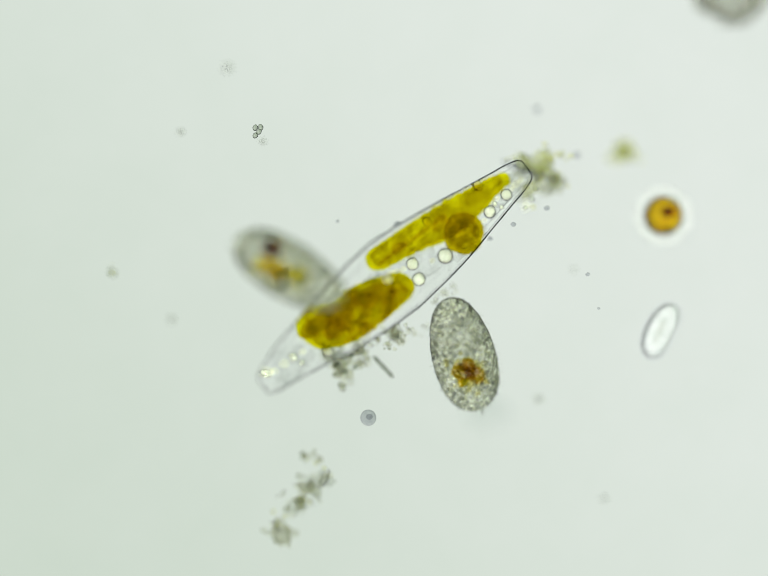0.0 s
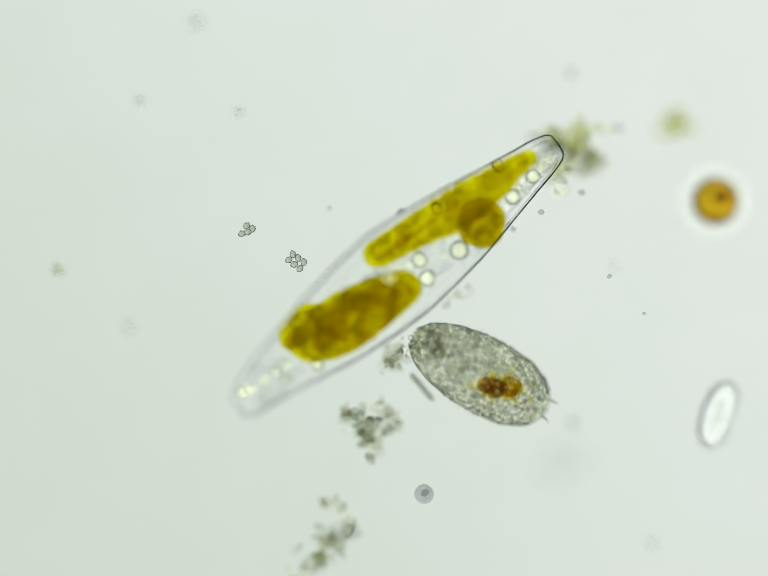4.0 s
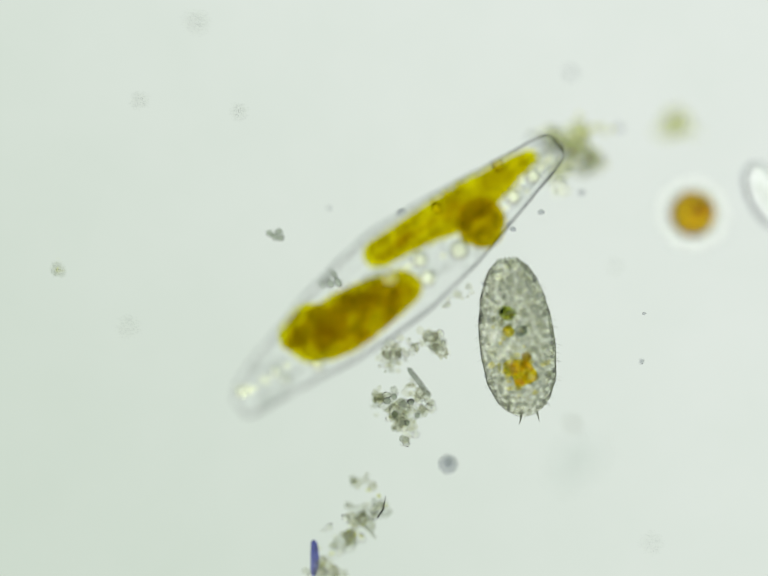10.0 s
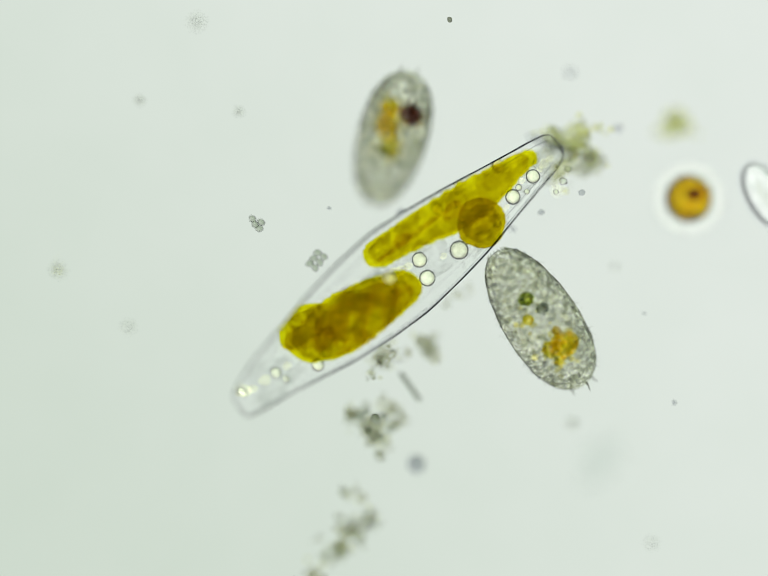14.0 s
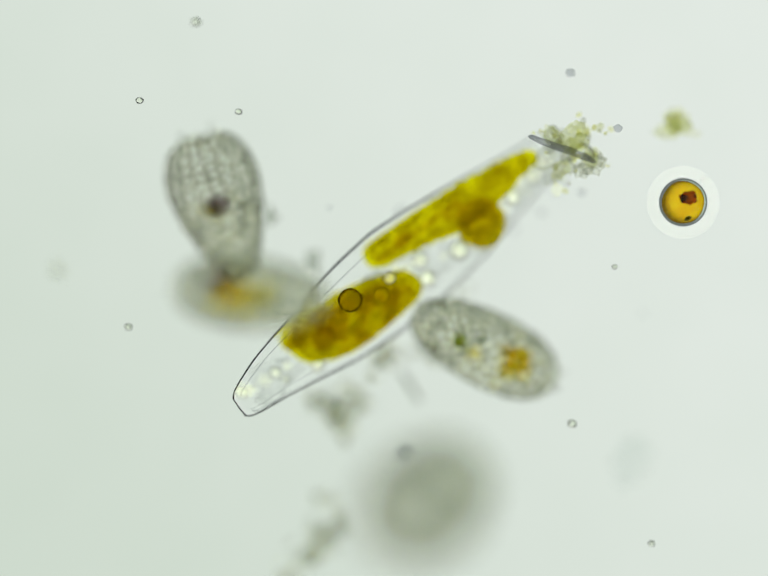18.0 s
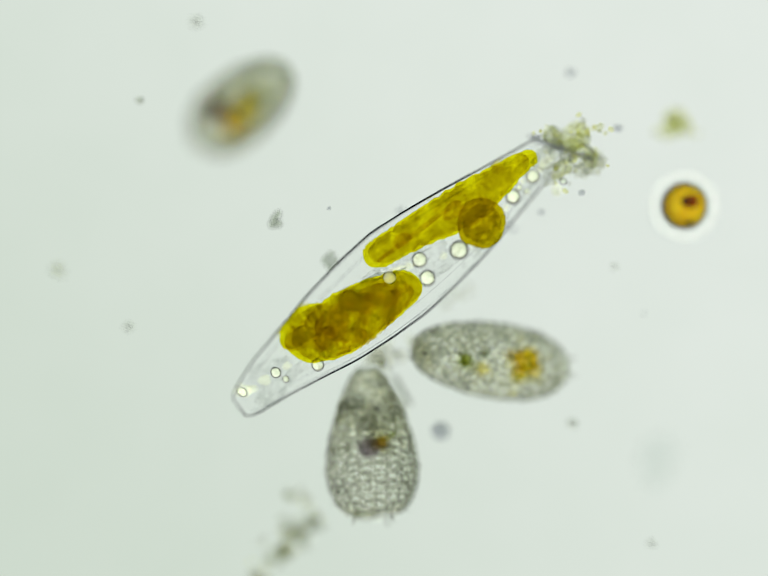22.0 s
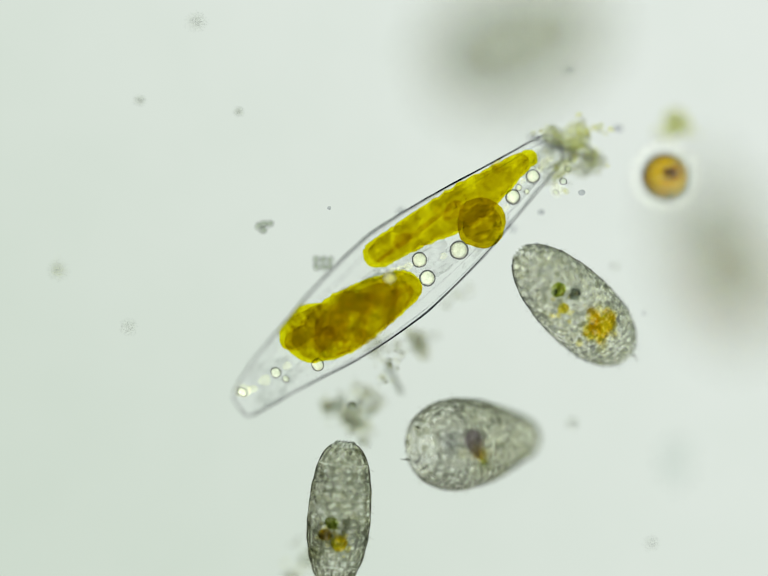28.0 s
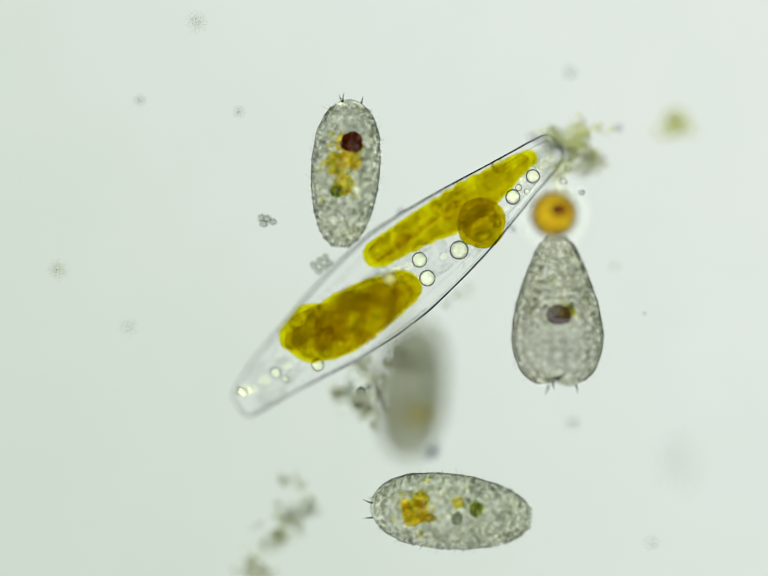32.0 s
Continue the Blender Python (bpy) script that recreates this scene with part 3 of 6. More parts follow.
    for fx, fy, fz, size, material, name in foods:
        ob = part("food_vacuole", blob((size * 0.9, size * 0.9 * rng.uniform(0.75, 1.0), size * rng.uniform(0.7, 0.95)), 0.1, 3.0, seed + fx * 9, 3), material, c, name)
        ob.matrix_basis = pose(fx * length, fy * radius, fz * radius, rng.uniform(0, 90), 0, rng.uniform(0, 90))
        rim = []
        for _ in range(int(size * 620)):
            way = Vector((rng.gauss(0, 1), rng.gauss(0, 1), rng.gauss(0, 1))).normalized() * size * rng.uniform(0.6, 0.98)
            rim.append((*way, size * rng.uniform(0.1, 0.26)))
        if material is M_DARK:
            rim = [(x * 1.08, y * 1.08, z * 1.08, r * 0.8) for x, y, z, r in rim]
        if material is not M_DUSK:
            grain_mesh("fringe", rim, M_TINGE if material in (M_ORANGE, M_RUST, M_OLIVE) else M_EMBER if material is M_DARK else material, ob, "loose fringe of food grains")
        if material not in (M_RUST, M_GREEN, M_GREYGREEN):
            continue
        bits = []
        for _ in range(int(size * 160)):
            way = Vector((rng.gauss(0, 1), rng.gauss(0, 1), rng.gauss(0, 1))).normalized() * size * rng.uniform(0.3, 0.8)
            bits.append((*way, size * rng.uniform(0.08, 0.17)))
        grain_mesh("crumbs", bits, M_CRUMB, ob, "dark crumbs of half-digested food")
    return c


DUSK = (M_DUSK, "dusky purple-brown food vacuole")
OLIVE = (M_OLIVE, "olive-yellow food vacuole")
ORANGE, RUST, DARK, GREEN, GREY = (M_ORANGE, "orange food vacuole"), (M_RUST, "rusty brown food vacuole"), (M_DARK, "nearly black food vacuole"), (M_GREEN, "green food vacuole"), (M_GREYGREEN, "grey-green food vacuole")
cil_a = ciliate("stout grey armoured ciliate with brown food vacuoles", BARREL, 0.533, 0.128, [
    (-0.12, 0.22, 0.0, 0.044, *RUST), (-0.2, -0.2, 0.15, 0.042, *RUST), (-0.05, 0.05, 0.3, 0.032, *RUST), (-0.25, 0.18, -0.2, 0.028, *ORANGE), (-0.14, -0.02, 0.2, 0.034, *RUST)], 11)
cil_b = ciliate("grey armoured ciliate with orange and green food vacuoles", BARREL, 0.55, 0.126, [
    (-0.21, -0.14, 0.15, 0.054, *ORANGE), (-0.19, 0.24, 0.1, 0.034, *OLIVE), (-0.29, 0.14, -0.1, 0.018, *ORANGE), (-0.12, -0.22, 0.0, 0.018, *RUST),
    (0.17, 0.1, 0.2, 0.028, *GREEN), (0.05, -0.2, 0.1, 0.024, *GREY), (0.04, 0.25, -0.1, 0.022, *OLIVE)], 22)
cil_c = ciliate("grey armoured ciliate with a dark vacuole and orange food", BARREL, 0.5, 0.114, [
    (-0.2, 0.3, 0.15, 0.042, *DARK), (-0.06, -0.28, 0.1, 0.046, *OLIVE), (-0.1, -0.1, -0.3, 0.042, *ORANGE), (-0.21, -0.25, -0.15, 0.034, *ORANGE), (0.08, -0.02, 0.0, 0.04, *OLIVE), (0.13, -0.2, 0.1, 0.024, *GREEN)], 33, grains=420)
cil_d = ciliate("wide pear-shaped pale ciliate with one dark vacuole", PEAR, 0.51, 0.153, [
    (-0.02, 0.0, -0.05, 0.046, *DUSK), (0.0, -0.22, 0.05, 0.024, *RUST), (0.01, -0.3, 0.0, 0.024, *OLIVE), (0.05, -0.42, 0.2, 0.014, *GREEN)], 44, rows=20, tiers=8, grains=560, clear=(-0.24, 0.0, 0.0, 0.095), armour=M_PLATE_SOFT, skin=M_CELL_GREY, rungs=2, cleft=0.075)
cil_g = ciliate("slim grey armoured ciliate with small orange vacuoles", SLIM, 0.5, 0.104, [
    (-0.14, 0.34, 0.2, 0.028, *RUST), (-0.18, -0.32, 0.2, 0.032, *ORANGE), (-0.05, 0.0, 0.3, 0.024, *GREEN)], 55, rows=14, tiers=8, grains=260, clear=(-0.32, 0.1, 0.1, 0.04), armour=M_PLATE_NET, skin=M_CELL_GREY, rungs=2)
cil_f = ciliate("grey armoured ciliate drifting far out of focus", BARREL, 0.55, 0.178, [
    (-0.15, 0.1, 0.1, 0.04, *GREY)], 66, grains=260)

# ---- loose bodies in the drop ----
focal_plane = new("focal_plane")  # the height at which the objective is focused
cam.data.dof.focus_object = focal_plane


def spore_cell():
    s = thing("spore", "round orange-yellow algal cell with a dark spot", "algal cell")
    inner = part("contents", blob((0.066, 0.066, 0.066), 0.02, 2.0, 4, 4), M_SPORE, s, "orange oily contents")
    bm = bmesh.new()
    bmesh.ops.create_uvsphere(bm, u_segments=40, v_segments=24, radius=0.081)
    part("wall", bm, M_SPORE_RIM, s, "thin clear cell wall")
    # the cell's optical halo is put in as a pale shell and ring
    bm = bmesh.new()
    bmesh.ops.create_uvsphere(bm, u_segments=40, v_segments=24, radius=0.125)
    part("sheath", bm, M_HALO_FILL, s, "faint optical halo added as a pale shell")
    part("rim", tube(bmesh.new(), [(0.104 * math.cos(k * math.pi / 20), 0.104 * math.sin(k * math.pi / 20), 0) for k in range(41)], [0.018] * 41, 8), M_HALO_RING, s, "bright optical halo added as a soft ring")
    ob = part("spot", blob((0.026, 0.02, 0.018), 0.3, 5, 9), M_EYE, inner, "dark red-brown spot")
    ob.matrix_basis = pose(0.016, 0.014, 0.03)
    ob = part("spot", blob((0.014, 0.009, 0.01), 0.3, 5, 29), M_PIT, inner, "dark greenish pit")
    ob.matrix_basis = pose(0.002, 0.012, 0.034, 0, 0, 35)
    ob = part("spot", blob((0.012, 0.006, 0.008), 0.25, 4, 19), M_PIT, inner, "dark greenish pit")
    ob.matrix_basis = pose(0.014, -0.05, 0.012, 0, 0, 20)
    return s


spore = spore_cell()


def cyst_cell():
    c = thing("cyst", "clear colourless sausage-shaped cell with a bright halo", "algal cell")
    us = [0.5 - 0.5 * math.cos(math.pi * i / 30) for i in range(31)]
    xs = [(u - 0.5) * 0.24 for u in us]
    rs = [0.056 * (1 - abs(2 * u - 1) ** 3.2) ** 0.5 + 0.0005 for u in us]
    part("wall", lathe(xs, rs, rs, 28, [0.004 * math.cos(6 * (u - 0.5)) for u in us]), M_CYST, c, "smooth clear wall")
    # added bodies: grey edge shade outside, white lens brightness within
    part("sheath", lathe([x * 1.12 for x in xs], [r * 1.25 for r in rs], [r * 1.25 for r in rs], 28, [0.004 * math.cos(6 * (u - 0.5)) for u in us]), M_EDGE_SHADE, c, "soft grey edge shade added as an outer shell")
    part("core", blob((0.1, 0.043, 0.04), 0.06, 3, 3), M_CYST_GLOW, c, "white lens brightness added as a pale core")
    part("granules", blob((0.05, 0.012, 0.012), 0.25, 5, 3), M_FILM, c, "faint granular core")
    return c


cyst = cyst_cell()
ball = thing("ball", "small smooth grey round cell", "algal cell")
part("wall", blob((0.033, 0.033, 0.033), 0.02, 2, 1), M_BALL, ball)
part("core", blob((0.014, 0.012, 0.012), 0.1, 3, 5), M_BALL, ball).matrix_basis = pose(0.004, 0.004, 0.008)


def colony(label, cells):
    c = thing("colony", label, "algal colony", "small drifting colonies")
    first = None
    for x, y, z in cells:
        if first is None:
            first = part("cell", blob((0.014, 0.011, 0.011), 0.08, 3, 7, 2), M_CELLS, c)
            first.matrix_basis = pose(x, y, z)
        else:
            twin(first, pose(x, y, z, 0, 0, 70 * x * 40))
    return c


colony_a = colony("small four-celled grey-green colony drifting by the diatom", [(-0.013, -0.021, 0), (0.013, -0.02, 0.003), (-0.012, 0.003, 0), (0.014, 0.004, -0.004), (-0.009, 0.027, 0.0), (0.015, 0.026, 0.0)])
colony_b = colony("small pale paired-cell colony drifting in the water", [(-0.021, 0.003, 0), (-0.001, -0.002, 0), (0.019, 0.001, 0.0), (0.006, 0.019, 0.004)])


def clump(name, label, seed, spans, yellow=0.0, rods=2, films=3, size=1.0, lumps=0, stuff=M_LUMP):
    """A loose heap of granules round several centres: (x, y, spread, count)."""
    rng = random.Random(seed)
    c = thing(name, label, "detritus")
    kinds = []
    for k in range(5):
        a = (0.0075, 0.0115, 0.0085, 0.0135, 0.0065)[k] * size
        bm = blob((a * rng.uniform(1.0, 1.35), a, a * 0.9), 0.2, 4, seed + k, 2)
        kinds.append(part("granule", bm, M_DETRITUS_Y if k < yellow * 5 else (M_DETRITUS, M_BEAD, M_DETRITUS, M_DETRITUS, M_BEAD)[k], c))
    used = set()
    for x, y, spread, count in spans:
        for _ in range(int(count * 0.62) + 1):
            k = rng.randrange(5)
            p = pose(x + rng.gauss(0, spread), y + rng.gauss(0, spread), max(-0.045, rng.gauss(0, 0.02)), rng.uniform(0, 90), 0, rng.uniform(0, 180))
            if k in used:
                twin(kinds[k], p)
            else:
                kinds[k].matrix_basis = p
                used.add(k)
    for k in range(films):
        x, y, spread, _ = spans[k % len(spans)]
        ob = part("slime", blob((spread * 1.7, spread * 1.2, 0.018), 0.35, 4, seed + 5 + k), M_FILM, c, "thin pale slime film")
        ob.matrix_basis = pose(x, y, 0.0, 0, 0, rng.uniform(0, 180))
    for k in range(lumps):
        x, y, spread, _ = spans[k % len(spans)]
        a = rng.uniform(0.55, 0.95) * spread
        ob = part("lump", blob((a * rng.uniform(1.0, 1.7), a, min(a, 0.02)), 0.38, 5, seed + 31 + k), stuff, c, "soft ragged lump")
        ob.matrix_basis = pose(x + rng.gauss(0, spread * 0.6), y + rng.gauss(0, spread * 0.6), rng.uniform(-0.01, 0.02), 0, 0, rng.uniform(0, 180))
    for k in range(rods):
        x, y, spread, _ = spans[k % len(spans)]
        bm = bmesh.new()
        tube(bm, [(-0.042, 0, 0), (-0.02, 0.003, 0), (0.02, 0.004, 0), (0.042, 0, 0)], [0.003, 0.008, 0.008, 0.003], 8)
        ob = part("rod", bm, M_DETRITUS, c, "short granular rod")
        ob.matrix_basis = pose(x + rng.gauss(0, spread), y + rng.gauss(0, spread), 0.005, 0, 0, rng.uniform(-60, -35))
    return c


clump_a = clump("clump", "loose grey heap of fine granular detritus", 5, [(-0.055, 0.03, 0.022, 22), (0.01, -0.015, 0.032, 60), (0.045, 0.03, 0.018, 20), (0.04, 0.075, 0.012, 8), (0.0, -0.09, 0.02, 14), (0.09, -0.01, 0.012, 7), (-0.09, 0.04, 0.008, 4)], rods=0, films=2, lumps=7)
part("round_cell", blob((0.016, 0.016, 0.016), 0.02, 2, 1), M_CELLS, clump_a, "small round grey cell").matrix_basis = pose(0.005, 0.02, 0.17)
for x, y, z, r in ((-0.045, 0.035, 0.05, 0.013), (-0.02, 0.045, 0.03, 0.011), (0.035, 0.02, 0.04, 0.012), (-0.025, -0.015, 0.03, 0.012), (0.05, -0.03, 0.02, 0.01), (0.01, -0.05, 0.03, 0.011)):
    part("round_cell", blob((r, r, r * 0.9), 0.06, 2, x * 50, 2), M_CELLS, clump_a, "small round grey cell").matrix_basis = pose(x, y, z)
clump_b = clump("clump", "scattered grey granules of detritus under the diatom", 8, [(0.0, 0.01, 0.024, 24), (-0.13, -0.05, 0.028, 44), (0.03, -0.01, 0.02, 12), (-0.06, -0.02, 0.012, 6)], rods=0, films=1, lumps=4)
grains = clump("clump", "fine granular patch of pale grains under the diatom", 17, [(0.0, 0.0, 0.022, 26), (0.04, 0.03, 0.016, 18), (-0.03, -0.03, 0.016, 14)], 0.0, 0, 0, 0.72)
bm = bmesh.new()
tube(bm, [(-0.044, 0.046, 0), (-0.036, 0.039, 0), (0.0, 0.002, 0), (0.036, -0.037, 0), (0.044, -0.045, 0)], [0.003, 0.0095, 0.01, 0.0095, 0.003], 8)
part("rod", bm, M_ROD, clump_b, "straight grey granular rod").matrix_basis = pose(-0.036, -0.14, 0.01)
trail = clump("trail", "long yellowish-grey trail of settled detritus", 13, [(0.015, -0.03, 0.026, 34), (-0.05, -0.11, 0.026, 32), (0.075, 0.01, 0.022, 12), (-0.02, 0.1, 0.012, 5), (0.03, 0.09, 0.016, 6), (-0.12, -0.2, 0.04, 30), (-0.03, -0.02, 0.02, 8)], 0.2, 1, 4, 1.0, 7)
bm = bmesh.new()
tube(bm, [(0, 0, 0), (0.02, 0.03, 0.01), (0.028, 0.075, 0.012)], [0.003, 0.0035, 0.001], 6)
part("thorn", bm, M_THORN, trail, "thin dark curved thorn").matrix_basis = pose(0.06, -0.025, 0.07)
bm = bmesh.new()
tube(bm, [(0, -0.066, 0), (0.001, -0.055, 0), (0.003, -0.03, 0), (0.004, 0.0, 0), (0.004, 0.03, 0), (0.001, 0.052, 0), (0, 0.062, 0)], [0.004, 0.011, 0.014, 0.015, 0.014, 0.011, 0.004], 12)
rod_cell = thing("rod_cell", "violet-blue rod-shaped cell lying by the trail", "bacterium")
part("wall", bm, M_BLUE, rod_cell)

# matter that clings to the diatom's upper tip
tuft = clump("tuft", "yellowish-grey tuft of debris clinging to the diatom tip", 21, [(0, 0, 0.045, 22), (-0.07, 0.04, 0.026, 12), (0.06, -0.025, 0.03, 26), (0.02, 0.065, 0.022, 12), (-0.035, -0.06, 0.03, 10), (0.1, 0.06, 0.015, 5)], 0.4, 1, 2, 0.8, 6, M_TUFT)
tuft.matrix_basis = pose(0.6412, 0.466, 0.47)
bm = bmesh.new()
tube(bm, [(-0.116, 0.045, 0), (-0.108, 0.042, 0), (-0.07, 0.026, 0), (-0.02, 0.008, 0), (0.03, -0.008, 0), (0.075, -0.026, 0), (0.103, -0.04, 0), (0.11, -0.044, 0)], [0.003, 0.008, 0.0115, 0.013, 0.013, 0.011, 0.008, 0.003], 10)
for k, (x, y, z, a, b, turn) in enumerate(((0.0, 0.045, 0.05, 0.05, 0.036, 65), (0.012, 0.02, 0.06, 0.036, 0.026, 40), (0.06, -0.055, 0.04, 0.046, 0.032, 20), (0.075, -0.03, 0.05, 0.03, 0.024, 100), (-0.1, -0.03, 0.0, 0.045, 0.034, 55), (-0.06, -0.075, -0.02, 0.05, 0.03, 50), (0.03, -0.07, 0.03, 0.034, 0.024, 0))):
    part("lump", blob((a, b, 0.02), 0.3, 5, 60 + k), M_TUFT if k < 2 else M_SHRED, tuft, "soft ragged lump").matrix_basis = pose(x, y, z, 0, 0, turn)
part("droplet", blob((0.02, 0.022, 0.018), 0.1, 3, 77), M_GRANULE, tuft, "droplet, its pale shine painted in").matrix_basis = pose(-0.057, -0.134, 0.03)
part("needle", bm, M_NEEDLE, tuft, "straight grey glassy splinter").matrix_basis = pose(-0.04, 0.0, 0.09)
flake = clump("flake", "small yellow-green flake of detritus", 31, [(0.006, 0.004, 0.03, 10), (-0.006, -0.004, 0.032, 8)], 1.0, 0, 0, 0.6, 6, M_TUFT)
flake.matrix_basis = pose(0.9663, 0.539, 0.74)


def speck(x, y, z, r, material, label):
    s = thing("speck", label, "speck", "fine specks in the water")
    part("grain", blob((r, r * 0.85, r * 0.8), 0.12, 3, x * 9, 3), material, s)
    s.matrix_basis = pose(x, y, z)
    return s


for place, r, material, label in (
    ((0.5366, 0.2591, 0.24), 0.011, M_BALL, "tiny grey round speck in the water"), ((0.585, 0.3267, 0.3), 0.01, M_OIL, "tiny clear droplet in the water"),
    ((0.672, 0.3243, 0.34), 0.012, M_BALL, "tiny grey round speck in the water"), ((0.626, 0.4046, 0.32), 0.012, M_OIL, "tiny clear droplet in the water"),
    ((0.6088, 0.3626, 0.34), 0.014, M_OIL, "tiny clear droplet in the water"), ((-0.49, 0.594, 0.5), 0.012, M_OIL, "tiny clear droplet in the water"),
    ((-0.8225, 0.6313, 0.52), 0.013, M_OIL, "tiny clear droplet in the water"), ((0.7879, 0.5374, 0.52), 0.015, M_BALL, "tiny grey round speck in the water"),
    ((0.6248, 0.7216, 0.62), 0.016, M_BALL, "tiny grey round speck in the water"),
    ((-0.1861, 0.2709, 0.36), 0.007, M_BALL, "tiny grey round speck in the water"),
    ((-0.6285, 0.8887, 0.66), 0.018, M_OIL, "tiny clear droplet in the water"), ((-0.8561, -0.1312, 0.62), 0.013, M_OIL, "tiny clear droplet in the water"),
    ((0.6298, -0.4543, 0.62), 0.016, M_OIL, "tiny clear droplet in the water"), ((0.8954, -0.8561, 0.62), 0.012, M_OIL, "tiny clear droplet in the water"),
    ((0.7732, 0.0706, 0.6), 0.01, M_OIL, "tiny clear droplet in the water"), ((0.0604, 0.2567, 0.17), 0.018, M_BALL, "tiny grey round speck in the water"),
    ((0.4211, 0.2231, 0.17), 0.012, M_BALL, "tiny grey round speck in the water"), ((0.4431, 0.2014, 0.16), 0.010, M_BALL, "tiny grey round speck in the water"),
    ((0.8894, -0.0871, 0.2), 0.006, M_BALL, "tiny grey round speck in the water"),
):
    speck(*place, r, material, label)

drift_flake = thing("flake", "faint grey oval flake drifting in the water", "detritus")
part("film", blob((0.06, 0.03, 0.012), 0.2, 3, 2), M_FILM, drift_flake)
part("core", blob((0.045, 0.02, 0.016), 0.2, 4, 6), M_DETRITUS, drift_flake)

grit = clump("grit", "fine grey grit stuck along the underside of the diatom", 41, [(0.0, 0.0, 0.012, 7), (0.045, 0.03, 0.014, 9), (0.08, 0.055, 0.01, 6), (-0.08, -0.14, 0.014, 5), (-0.05, -0.1, 0.01, 4)], 0.0, 0, 0, 0.8)
grit.matrix_basis = pose(0.2205, -0.0572, 0.1)
mote_a = speck(0, 0, 0, 0.009, M_BALL, "tiny dark drifting speck of dirt")
mote_b = speck(0, 0, 0, 0.010, M_SPINE, "tiny dark drifting speck of dirt")
crumb = clump("crumb", "small pale crumb of yellowish detritus", 51, [(0, 0, 0.016, 6)], 1.0, 0, 1, 0.42)
crumb.matrix_basis = pose(-1.1217, 0.0634, 0.08)


M_HAZE = stain("smudge", (0.93, 0.945, 0.94), (0.975, 0.98, 0.976), 9)
smudge = thing("smudge", "faint grey-green smudge far above the focus", "speck")
part("film", blob((0.075, 0.06, 0.02), 0.25, 3, 5), M_HAZE, smudge)


